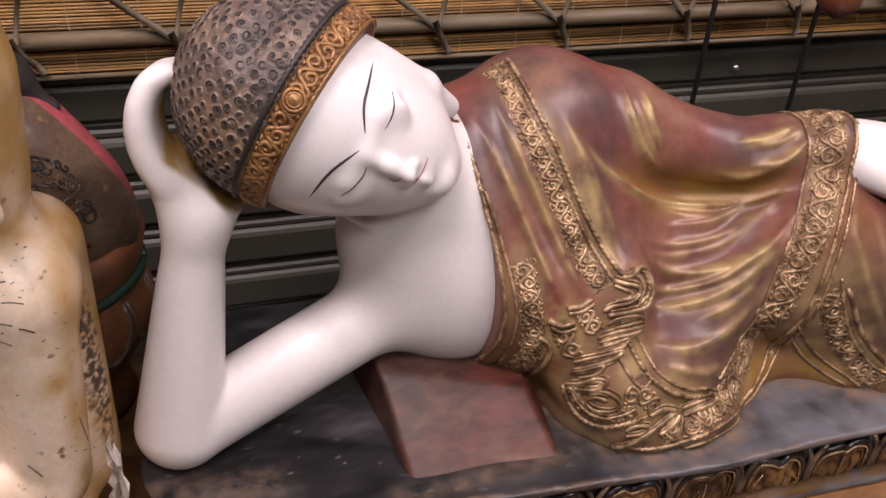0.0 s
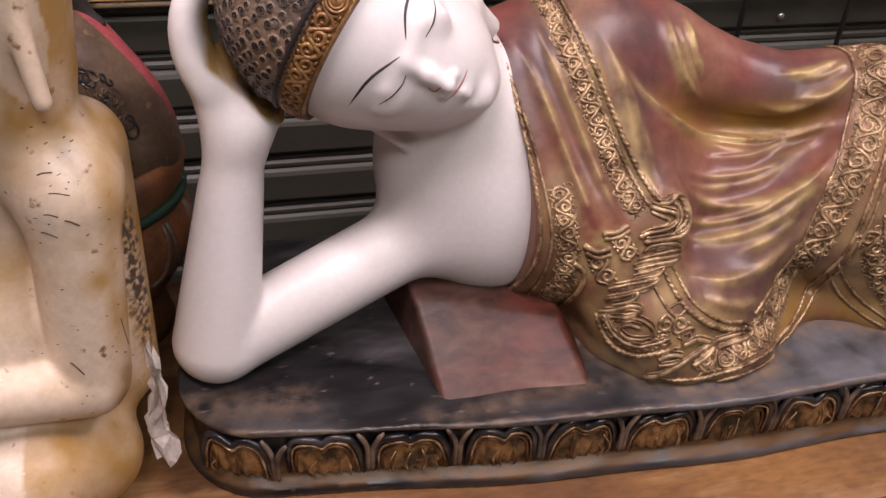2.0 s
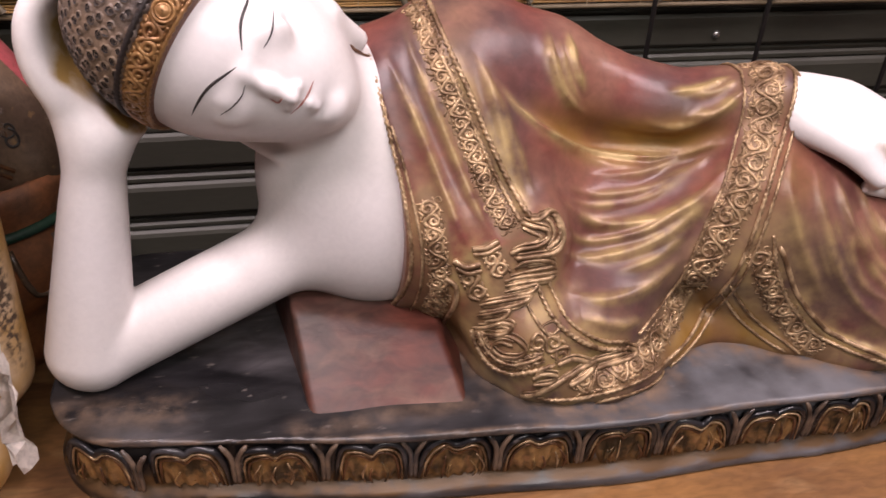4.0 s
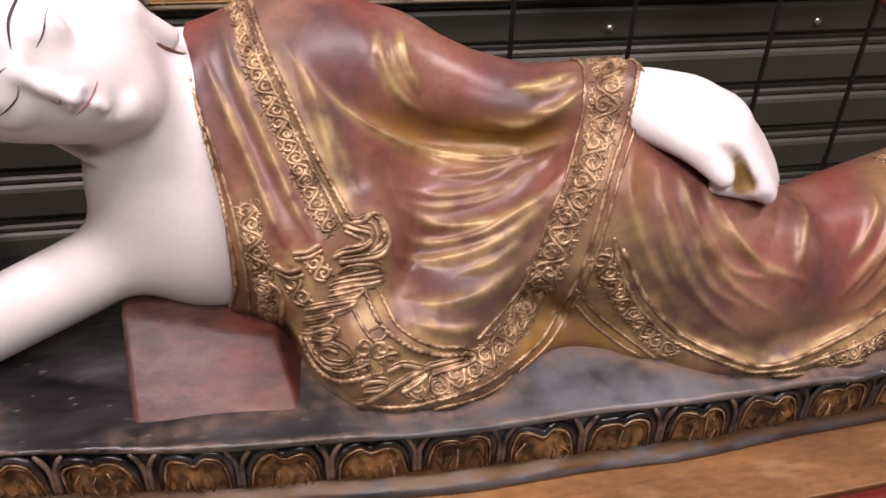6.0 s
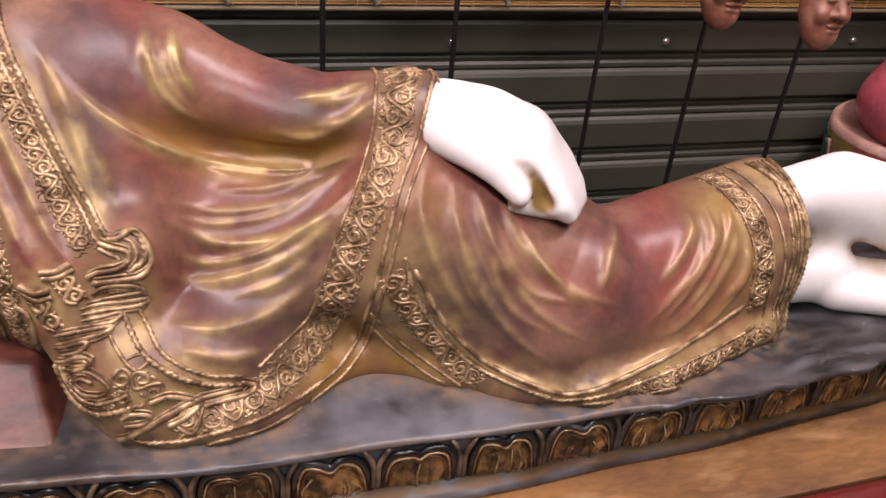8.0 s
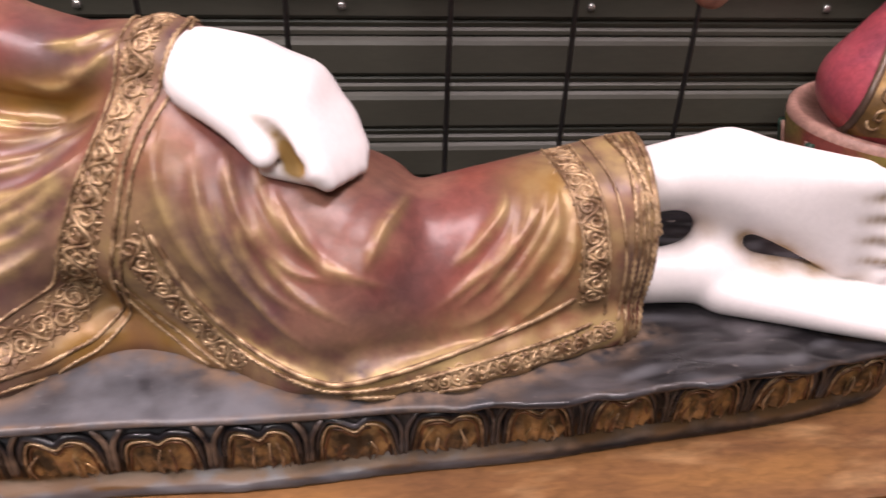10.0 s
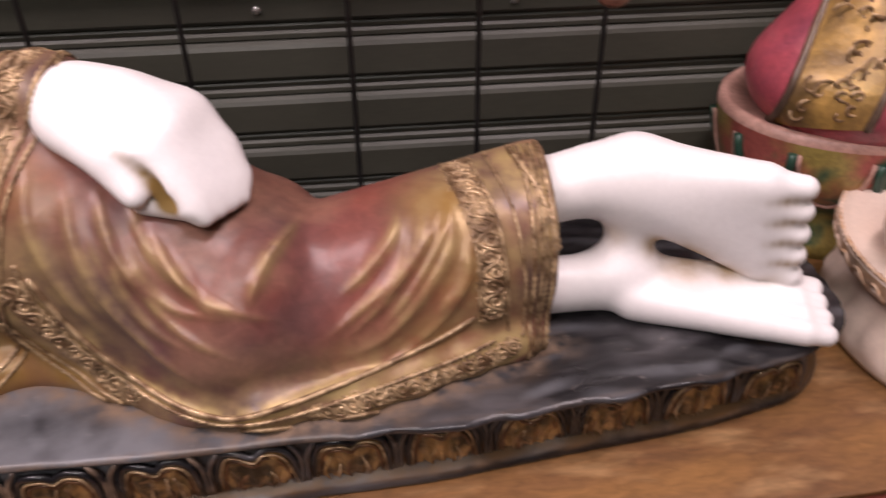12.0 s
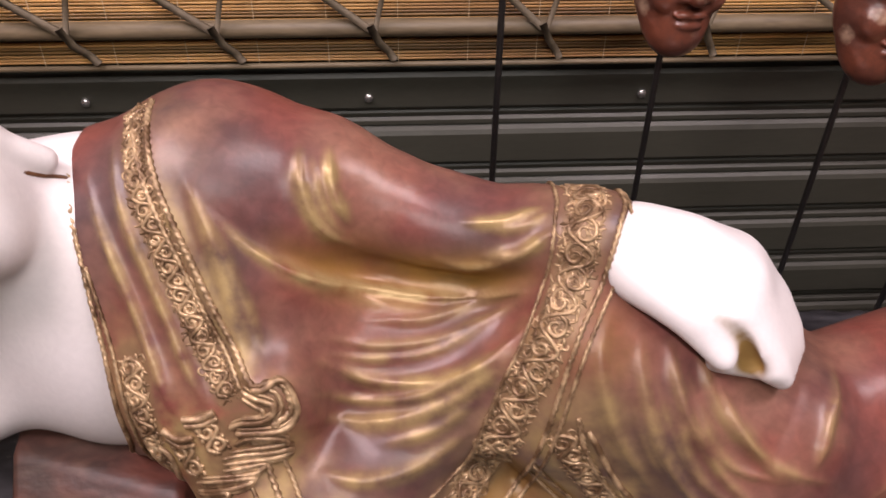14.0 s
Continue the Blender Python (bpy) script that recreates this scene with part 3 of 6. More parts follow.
    for p in corners:
        so.cone(upper, p, 0.0042, 0.0022, 0.003)
        so.cone(lower, p, 0.0048, 0.0018, 0.003)
    so.ball(jut, (0.013, 0.016, 0.013), 0.010, axes=axes)
    so.ball(hollow + 0.002 * NOSE, (0.0035, 0.010, 0.006), 0.006, axes=axes, cut=True)
    # long ears
    so.cone((0.120, 0.724, 0.560), (0.176, 0.742, 0.524), 0.0150, 0.0140, 0.012)
    so.cone((0.176, 0.742, 0.522), (0.208, 0.762, 0.492), 0.0140, 0.0110, 0.010)
    so.cone((0.06, 0.752, 0.425), (0.122, 0.736, 0.383), 0.012, 0.010, 0.008)
    # hand at rest on the thigh
    so.cone((0.63, 0.752, 0.404), (0.695, 0.726, 0.415), 0.030, 0.033, 0.01)
    so.cone((0.695, 0.726, 0.415), (0.740, 0.712, 0.411), 0.033, 0.034, 0.02)
    so.cone((0.740, 0.712, 0.411), (0.778, 0.692, 0.401), 0.034, 0.031, 0.02)
    so.cone((0.705, 0.746, 0.409), (0.788, 0.730, 0.394), 0.031, 0.029, 0.02)
    for i in range(4):
        f = i / 3
        a = np.array((0.797, 0.726, 0.394)) * (1 - f) + np.array((0.762, 0.658, 0.396)) * f
        b = np.array((0.825, 0.711, 0.371)) * (1 - f) + np.array((0.786, 0.646, 0.371)) * f
        c = np.array((0.836, 0.692, 0.350)) * (1 - f) + np.array((0.802, 0.637, 0.354)) * f
        d = np.array((0.839, 0.673, 0.338)) * (1 - f) + np.array((0.812, 0.633, 0.343)) * f
        so.cone(a, b, 0.0210, 0.0165, 0.018)
        so.cone(b, c, 0.0165, 0.0145, 0.010)
        so.cone(c, d, 0.0145, 0.0110, 0.006)
    so.cone((0.690, 0.692, 0.407), (0.730, 0.660, 0.390), 0.0225, 0.0185, 0.018)
    so.cone((0.729, 0.659, 0.390), (0.757, 0.633, 0.367), 0.0175, 0.0130, 0.003)
    so.cone((0.758, 0.648, 0.350), (0.800, 0.646, 0.338), 0.0100, 0.0080, 0.006)
    for q, rad in zip(spline(SLIT, 14), np.linspace(0.0030, 0.0085, 14)):
        so.ball(q, (rad, rad, rad), 0.004, cut=True)
    # upper foot with its toes
    so.cone((1.10, 0.748, 0.262), (1.19, 0.742, 0.288), 0.036, 0.038, 0.02)
    so.ball((1.235, 0.742, 0.284), (0.044, 0.040, 0.046), 0.03)
    for i in range(5):
        f = i / 4
        root = np.array((1.245, 0.742, 0.300)) * (1 - f) + np.array((1.235, 0.735, 0.276)) * f
        ball_ = np.array((1.352, 0.678, 0.314)) * (1 - f) + np.array((1.365, 0.680, 0.212)) * f
        tip = np.array((1.388, 0.663, 0.312)) * (1 - f) + np.array((1.400, 0.664, 0.202)) * f
        so.cone(root, ball_, 0.032 - 0.005 * f, 0.019, 0.025)
        so.cone(ball_, tip, 0.0142, 0.0132, 0.010)
    # lower foot
    so.cone((1.08, 0.712, 0.174), (1.24, 0.712, 0.172), 0.034, 0.031, 0.004)
    so.ball((1.235, 0.714, 0.182), (0.050, 0.034, 0.034), 0.02)
    so.cone((1.236, 0.722, 0.190), (1.240, 0.732, 0.250), 0.022, 0.026, 0.02)
    for i in range(4):
        f = i / 3
        root = np.array((1.24, 0.722, 0.174)) * (1 - f) + np.array((1.24, 0.688, 0.165)) * f
        tip = np.array((1.408, 0.668, 0.184)) * (1 - f) + np.array((1.402, 0.612, 0.165)) * f
        so.cone(root, tip, 0.026, 0.0150, 0.005)
        so.cone(tip, tip + np.array((0.021, -0.005, -0.002)), 0.0130, 0.0120, 0.003)
    return so


def hair_solid():
    so = Solid((-0.12, 0.56, 0.38), (0.20, 0.90, 0.68), 0.003)
    so.ball(CROWN, (0.105, 0.099, 0.088), 0.02, axes=(CHIN, EAR, NOSE))
    so.keep(lambda x, y, z: (x - HEAD[0]) * BANDN[0] + (y - HEAD[1]) * BANDN[1] + (z - HEAD[2]) * BANDN[2] + 0.066)
    return so


def band_solid():
    so = Solid((-0.06, 0.56, 0.36), (0.20, 0.90, 0.68), 0.0025)
    so.ball(CROWN + 0.014 * CHIN, (0.108, 0.0990, 0.0908), 0.02, axes=(CHIN, EAR, NOSE))
    so.keep(lambda x, y, z: np.abs((x - HEAD[0]) * BANDN[0] + (y - HEAD[1]) * BANDN[1] + (z - HEAD[2]) * BANDN[2] + 0.054) - 0.0150)
    return so


def base_front(x):
    return 0.53 + 0.065 * np.abs((x - 0.64) / 0.78) ** 2.5


def base_foot(x):
    """How far the foot of the base is drawn in under its top edge, towards the feet of the statue."""
    return 0.019 * np.clip((x - 0.72) / 0.35, 0, 1)


def base_solid():
    so = Solid((-0.20, 0.50, 0.03), (1.53, 1.0, 0.20), 0.0035)
    x, y, z = so.grid()
    wave = 0.0025 * np.sin(9 * x + 1) + 0.0018 * np.sin(23 * x)
    inset = base_foot(x) * np.clip((0.150 - z) / 0.075, 0, 1)
    foot = np.maximum(base_front(x) + wave + inset - y, y - 0.93)
    ends = np.maximum(-0.140 - x, x - 1.484) + 0 * y
    r = 0.085
    flat = np.sqrt(np.maximum(foot + r, 0) ** 2 + np.maximum(ends + r, 0) ** 2) - r
    zz = z + 0 * x
    ragged = 0.0025 * np.sin(31 * x + 2) * np.sin(13 * x) + 0.0015 * np.sin(67 * x)
    set_in = 0.015 * np.clip((zz - 0.063 - ragged) / 0.012, 0, 1) * np.clip((0.144 - zz) / 0.012, 0, 1)
    lip = 0.004 * np.clip((zz - 0.140) / 0.006, 0, 1)
    right = np.clip((x - 0.85) / 0.15, 0, 1)
    lip = lip + right * np.clip((zz - 0.126) / 0.012, 0, 1) * (-0.0045 * (0.5 + 0.5 * np.cos(2 * np.pi * (x + 0.0796) / 0.0912)) + 0.0022 * np.sin(83 * x) * np.sin(37 * x + 1))
    top = 0.149 + 0.0012 * np.sin(37 * x + 21 * y) * np.sin(29 * y - 11 * x) + 0.006 * np.sin(4 * x) * np.clip((y - 0.56) / 0.1, 0, 1) - 0.004 * np.exp(-(((x - 0.05) / 0.05) ** 2))
    top = top + 0.0018 * np.sin(150 * y + 30 * x + 2.5 * np.sin(19 * x)) * np.sin(47 * x - 60 * y) * np.clip((x - 1.00) / 0.12, 0.15, 1)
    d = np.maximum(flat + set_in + lip, np.maximum(z - top, TABLE - z))
    # the small rounding of the edges comes from the blend below
    so.d = (d + 0.0).astype(np.float32)
    return so


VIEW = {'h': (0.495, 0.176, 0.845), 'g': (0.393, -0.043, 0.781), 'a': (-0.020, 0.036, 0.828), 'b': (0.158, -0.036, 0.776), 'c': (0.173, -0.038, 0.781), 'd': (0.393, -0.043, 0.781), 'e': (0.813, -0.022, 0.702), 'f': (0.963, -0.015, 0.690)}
# carved lines, each drawn on the plane y = 0.66 and cast from a camera position on to the statue
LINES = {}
LINES["rope_a"] = ("b", [(0.262, 0.568), (0.279, 0.527), (0.305, 0.472), (0.329, 0.418), (0.355, 0.366), (0.376, 0.334), (0.393, 0.338), (0.405, 0.325), (0.409, 0.305), (0.396, 0.290)])
LINES["rope_b"] = ("b", [(0.251, 0.563), (0.272, 0.520), (0.297, 0.467), (0.321, 0.413), (0.344, 0.367), (0.365, 0.328)])
LINES["scroll_a"] = ("b", [(0.245, 0.569), (0.259, 0.543), (0.275, 0.501), (0.296, 0.450), (0.315, 0.401), (0.335, 0.354), (0.354, 0.320)])
LINES["neck_a"] = ("b", [(0.212, 0.515), (0.224, 0.465), (0.235, 0.412), (0.245, 0.354), (0.251, 0.299), (0.247, 0.256), (0.226, 0.221)])
LINES["neck_b"] = ("b", [(0.231, 0.444), (0.243, 0.399), (0.256, 0.340), (0.263, 0.291), (0.260, 0.243), (0.245, 0.211)])
LINES["neck_scroll"] = ("b", [(0.267, 0.359), (0.274, 0.318), (0.279, 0.275), (0.280, 0.233), (0.268, 0.199)])
LINES["neck_tip"] = ("b", [(0.287, 0.263), (0.300, 0.250), (0.299, 0.223), (0.284, 0.191)])
LINES["pleat_a"] = ("b", [(0.226, 0.516), (0.246, 0.469), (0.271, 0.403), (0.295, 0.337), (0.315, 0.292)])
LINES["pleat_b"] = ("b", [(0.242, 0.539), (0.262, 0.485), (0.287, 0.421), (0.316, 0.349), (0.341, 0.302)])
LINES["fold_5"] = ("d", [(0.454, 0.378), (0.511, 0.377), (0.562, 0.396), (0.592, 0.416)])
LINES["fold_6"] = ("d", [(0.452, 0.298), (0.506, 0.302), (0.559, 0.329), (0.593, 0.371)])
LINES["fold_7"] = ("d", [(0.475, 0.250), (0.524, 0.268), (0.566, 0.307)])
LINES["fold_8"] = ("d", [(0.425, 0.192), (0.475, 0.173), (0.516, 0.182)])
LINES["fold_9"] = ("d", [(0.393, 0.442), (0.434, 0.410), (0.477, 0.389), (0.528, 0.382)])
LINES["fold_thigh_d"] = ("d", [(0.746, 0.356), (0.782, 0.288), (0.834, 0.235)])
LINES["fold_calf_d"] = ("e", [(0.977, 0.325), (0.979, 0.294), (0.958, 0.254), (0.934, 0.227)])
LINES["knee_rope"] = ("e", [(0.634, 0.289), (0.641, 0.247), (0.663, 0.198), (0.699, 0.145), (0.738, 0.104), (0.774, 0.078), (0.811, 0.063), (0.862, 0.064), (0.931, 0.082), (1.000, 0.107), (1.060, 0.131), (1.090, 0.148)])
LINES["hem_low"] = ("e", [(0.798, 0.055), (0.875, 0.051), (0.952, 0.060), (1.029, 0.074), (1.098, 0.095), (1.144, 0.130)])
LINES["hem_low_scroll"] = ("e", [(0.900, 0.062), (0.964, 0.079), (1.026, 0.097), (1.075, 0.116), (1.117, 0.139)])
LINES["hem_a"] = ("f", [(1.025, 0.359), (1.049, 0.310), (1.063, 0.245), (1.064, 0.191)])
LINES["hem_b"] = ("f", [(1.050, 0.364), (1.077, 0.308), (1.091, 0.236), (1.095, 0.160)])
LINES["hem_c"] = ("f", [(1.063, 0.369), (1.093, 0.313), (1.110, 0.234), (1.111, 0.151)])
LINES["hem_d"] = ("f", [(1.085, 0.373), (1.117, 0.330), (1.140, 0.272), (1.147, 0.217), (1.142, 0.145)])
LINES["hem_scroll"] = ("f", [(1.036, 0.361), (1.062, 0.309), (1.077, 0.244), (1.079, 0.177)])
LINES["fold_1"] = ("d", [(0.421, 0.367), (0.465, 0.354), (0.522, 0.359), (0.568, 0.382), (0.596, 0.406)])
LINES["fold_2"] = ("d", [(0.414, 0.348), (0.464, 0.319), (0.523, 0.318), (0.570, 0.342), (0.598, 0.380)])
LINES["fold_3"] = ("d", [(0.411, 0.283), (0.464, 0.272), (0.524, 0.290), (0.571, 0.328), (0.596, 0.367)])
LINES["fold_4"] = ("d", [(0.417, 0.226), (0.462, 0.213), (0.512, 0.227), (0.555, 0.264)])
LINES["fold_arm"] = ("d", [(0.347, 0.489), (0.374, 0.455), (0.423, 0.420), (0.477, 0.401), (0.533, 0.396), (0.602, 0.408)])
LINES["fold_sleeve_a"] = ("d", [(0.409, 0.534), (0.411, 0.503), (0.423, 0.469), (0.451, 0.446)])
LINES["fold_sleeve_b"] = ("d", [(0.430, 0.530), (0.433, 0.502), (0.445, 0.468)])
LINES["fold_cuff_a"] = ("d", [(0.531, 0.467), (0.564, 0.468), (0.597, 0.481)])
LINES["fold_cuff_b"] = ("d", [(0.549, 0.438), (0.582, 0.444), (0.609, 0.466)])
LINES["fold_chest"] = ("d", [(0.333, 0.511), (0.344, 0.465), (0.358, 0.397), (0.371, 0.339)])
LINES["fold_thigh_a"] = ("d", [(0.693, 0.374), (0.711, 0.309), (0.750, 0.228), (0.797, 0.163)])
LINES["fold_thigh_b"] = ("d", [(0.719, 0.365), (0.747, 0.298), (0.793, 0.232)])
LINES["fold_thigh_c"] = ("d", [(0.664, 0.395), (0.666, 0.341), (0.694, 0.266), (0.748, 0.174)])
LINES["fold_knee_a"] = ("e", [(0.890, 0.320), (0.870, 0.282), (0.854, 0.242), (0.847, 0.218)])
LINES["fold_knee_b"] = ("e", [(0.775, 0.277), (0.801, 0.230), (0.830, 0.211)])
LINES["fold_calf_a"] = ("e", [(0.999, 0.331), (1.006, 0.287), (0.987, 0.240), (0.960, 0.205)])
LINES["fold_calf_b"] = ("e", [(1.029, 0.325), (1.036, 0.273), (1.014, 0.218), (0.978, 0.167), (0.940, 0.143)])
LINES["fold_calf_c"] = ("e", [(1.053, 0.286), (1.052, 0.231), (1.025, 0.184)])
LINES["edge_knee"] = ("e", [(0.642, 0.273), (0.675, 0.197), (0.727, 0.127), (0.786, 0.081), (0.836, 0.072), (0.930, 0.105), (1.020, 0.150), (1.068, 0.183)])
LINES["fold_calf_e"] = ("f", [(1.034, 0.336), (1.028, 0.293), (0.998, 0.231), (0.956, 0.172)])
LINES["fold_calf_f"] = ("f", [(1.023, 0.324), (1.008, 0.276), (0.964, 0.213), (0.922, 0.168)])
LINES["fold_calf_g"] = ("f", [(0.995, 0.296), (0.977, 0.246), (0.930, 0.196), (0.900, 0.171)])
LINES["fold_calf_h"] = ("f", [(1.055, 0.278), (1.049, 0.226), (1.020, 0.179), (0.971, 0.133)])
LINES["fold_shin_a"] = ("f", [(0.732, 0.310), (0.737, 0.267), (0.759, 0.227), (0.807, 0.209)])
LINES["fold_shin_b"] = ("f", [(0.715, 0.317), (0.716, 0.257), (0.734, 0.203), (0.764, 0.172)])
LINES["fold_shin_c"] = ("f", [(0.887, 0.310), (0.853, 0.276), (0.827, 0.220)])
LINES["fold_shin_d"] = ("f", [(0.756, 0.314), (0.767, 0.271), (0.790, 0.231)])
LINES["fold_thigh_e"] = ("d", [(0.705, 0.310), (0.734, 0.246), (0.788, 0.173), (0.852, 0.111)])
LINES["fold_thigh_f"] = ("d", [(0.736, 0.322), (0.765, 0.266), (0.820, 0.195), (0.892, 0.143)])
LINES["fold_thigh_g"] = ("d", [(0.768, 0.326), (0.797, 0.279), (0.850, 0.226), (0.925, 0.192)])
LINES["fold_sleeve_c"] = ("d", [(0.418, 0.526), (0.422, 0.502), (0.431, 0.475), (0.446, 0.454)])
LINES["fold_cuff_c"] = ("d", [(0.510, 0.436), (0.543, 0.427), (0.582, 0.441), (0.608, 0.466)])
LINES["fold_cuff_d"] = ("d", [(0.553, 0.460), (0.581, 0.465), (0.602, 0.478)])
LINES["fold_chest_b"] = ("d", [(0.327, 0.521), (0.346, 0.473), (0.365, 0.415), (0.381, 0.351)])
LINES["fold_10"] = ("d", [(0.420, 0.351), (0.465, 0.341), (0.523, 0.349), (0.580, 0.388)])
LINES["fold_11"] = ("d", [(0.407, 0.322), (0.452, 0.297), (0.512, 0.302), (0.565, 0.336)])
LINES["brow_low"] = ("a", [(0.053, 0.462), (0.072, 0.485), (0.098, 0.504)])
LINES["brow_up"] = ("a", [(0.110, 0.583), (0.106, 0.564), (0.102, 0.544), (0.103, 0.519)])
LINES["lid_low"] = ("a", [(0.079, 0.460), (0.090, 0.466), (0.100, 0.477), (0.104, 0.487)])
LINES["lid_up"] = ("a", [(0.126, 0.557), (0.128, 0.545), (0.126, 0.533), (0.120, 0.521)])
LINES["ear_slit"] = ("h", [(0.242, 0.544), (0.253, 0.541), (0.262, 0.540), (0.270, 0.539)])
LINES["mouth"] = ("a", [(0.160, 0.492), (0.156, 0.480), (0.150, 0.469), (0.139, 0.459)])
LINES["nostril"] = ("a", [(0.124, 0.474), (0.130, 0.470), (0.136, 0.473)])
LINES["collar_a"] = ("a", [(0.302, 0.282), (0.318, 0.271), (0.334, 0.272)])
LINES["collar_b"] = ("a", [(0.306, 0.272), (0.321, 0.262), (0.337, 0.264)])
LINES["collar_c"] = ("a", [(0.321, 0.294), (0.336, 0.294), (0.349, 0.302)])
LINES["collar_d"] = ("a", [(0.324, 0.287), (0.339, 0.287), (0.353, 0.295)])
LINES["barrel_a"] = ("a", [(0.320, 0.264), (0.329, 0.245), (0.341, 0.221)])
LINES["barrel_b"] = ("a", [(0.342, 0.287), (0.352, 0.271), (0.363, 0.252)])
LINES["ruffle_a"] = ("a", [(0.358, 0.243), (0.383, 0.250), (0.405, 0.252), (0.419, 0.255), (0.413, 0.246), (0.385, 0.241), (0.360, 0.237)])
LINES["ruffle_b"] = ("a", [(0.364, 0.229), (0.386, 0.233), (0.403, 0.237), (0.398, 0.225), (0.375, 0.223)])
LINES["ruffle_c"] = ("a", [(0.333, 0.215), (0.356, 0.216), (0.377, 0.217), (0.400, 0.219), (0.391, 0.209), (0.362, 0.204), (0.335, 0.205)])
LINES["ruffle_d"] = ("a", [(0.335, 0.200), (0.359, 0.200), (0.380, 0.201), (0.373, 0.189), (0.347, 0.189)])
LINES["ruffle_e"] = ("a", [(0.330, 0.186), (0.354, 0.180), (0.376, 0.182), (0.390, 0.173), (0.377, 0.164), (0.346, 0.173)])
LINES["ruffle_f"] = ("a", [(0.370, 0.258), (0.384, 0.270), (0.408, 0.271), (0.417, 0.264), (0.398, 0.259), (0.379, 0.256)])
LINES["hook_a"] = ("a", [(0.380, 0.327), (0.392, 0.327), (0.400, 0.336), (0.412, 0.323), (0.421, 0.299), (0.416, 0.281), (0.394, 0.277), (0.373, 0.276)])
LINES["hook_b"] = ("a", [(0.370, 0.325), (0.387, 0.317), (0.403, 0.310), (0.406, 0.298), (0.396, 0.290), (0.376, 0.288), (0.366, 0.283)])
LINES["leaf_a"] = ("a", [(0.333, 0.181), (0.346, 0.150), (0.367, 0.119), (0.397, 0.098), (0.429, 0.095), (0.457, 0.102)])
LINES["leaf_b"] = ("a", [(0.344, 0.176), (0.357, 0.149), (0.375, 0.127), (0.399, 0.112), (0.426, 0.113), (0.438, 0.119)])
LINES["leaf_c"] = ("a", [(0.360, 0.163), (0.377, 0.163), (0.398, 0.152), (0.414, 0.134), (0.406, 0.123), (0.383, 0.129), (0.368, 0.146), (0.379, 0.151), (0.396, 0.142)])
LINES["tail_a"] = ("a", [(0.417, 0.059), (0.436, 0.057), (0.458, 0.066), (0.478, 0.081), (0.495, 0.099), (0.505, 0.104)])
LINES["tail_b"] = ("a", [(0.433, 0.073), (0.456, 0.073), (0.461, 0.084), (0.444, 0.089), (0.431, 0.083)])
LINES["tail_c"] = ("a", [(0.460, 0.102), (0.478, 0.110), (0.503, 0.097), (0.498, 0.076), (0.482, 0.062)])
LINES["tail_d"] = ("a", [(0.510, 0.089), (0.531, 0.096), (0.551, 0.104), (0.550, 0.117), (0.537, 0.125)])
LINES["tail_e"] = ("a", [(0.500, 0.105), (0.522, 0.110), (0.540, 0.116)])
LINES["panel_a"] = ("a", [(0.392, 0.222), (0.408, 0.194), (0.432, 0.160), (0.456, 0.140)])
LINES["panel_c"] = ("a", [(0.424, 0.166), (0.438, 0.176), (0.449, 0.166), (0.444, 0.154), (0.434, 0.158)])
LINES["hook_c"] = ("a", [(0.374, 0.317), (0.387, 0.309), (0.397, 0.303), (0.395, 0.296), (0.379, 0.295)])
LINES["hook_d"] = ("a", [(0.395, 0.327), (0.404, 0.321), (0.412, 0.304), (0.408, 0.289)])
LINES["spray"] = ("a", [(0.419, 0.145), (0.443, 0.140), (0.471, 0.111)])
LINES["drape_rope_in"] = ("a", [(0.404, 0.238), (0.420, 0.208), (0.445, 0.172), (0.473, 0.145), (0.505, 0.125), (0.539, 0.120)])
LINES["drape_rope_lo"] = ("a", [(0.413, 0.244), (0.430, 0.214), (0.454, 0.178), (0.482, 0.152), (0.511, 0.136), (0.540, 0.133)])
LINES["drape_rope"] = ("g", [(0.658, 0.494), (0.657, 0.460), (0.652, 0.419), (0.643, 0.377), (0.636, 0.328), (0.629, 0.273), (0.618, 0.224), (0.600, 0.174), (0.576, 0.134), (0.514, 0.084), (0.443, 0.063), (0.394, 0.063), (0.368, 0.075)])
LINES["drape_line"] = ("g", [(0.605, 0.484), (0.607, 0.440), (0.603, 0.408), (0.594, 0.363), (0.582, 0.324), (0.569, 0.274), (0.553, 0.223), (0.513, 0.168), (0.504, 0.157)])
LINES["drape_edge"] = ("g", [(0.666, 0.492), (0.665, 0.460), (0.663, 0.424), (0.655, 0.383), (0.647, 0.332), (0.639, 0.271), (0.629, 0.221), (0.610, 0.166), (0.582, 0.123), (0.518, 0.068), (0.446, 0.050)])
LINES["drape_scroll"] = ("g", [(0.630, 0.489), (0.629, 0.460), (0.628, 0.431), (0.619, 0.386), (0.609, 0.340), (0.595, 0.295), (0.579, 0.233), (0.556, 0.177), (0.520, 0.130), (0.474, 0.099), (0.420, 0.084)])
LINES["knee_line"] = ("g", [(0.620, 0.219), (0.652, 0.178), (0.697, 0.133), (0.735, 0.098)])
LINES["knee_scroll"] = ("g", [(0.642, 0.263), (0.659, 0.226), (0.679, 0.191), (0.714, 0.146), (0.758, 0.099)])
LINES["knee_inner"] = ("g", [(0.616, 0.207), (0.648, 0.165), (0.687, 0.126), (0.715, 0.104)])

statue_v, statue_f, statue_m = [], [], []
statue_paint = {"gild": [], "stain": [], "hollow": [], "band": []}
STATUE_MATS = [SKIN, ROBE, GOLD, HAIR, BLACK, CUSHION, INK, LIP, GOLDDARK, HAIRTIP, BRONZE, HEADBAND, HEADGOLD]


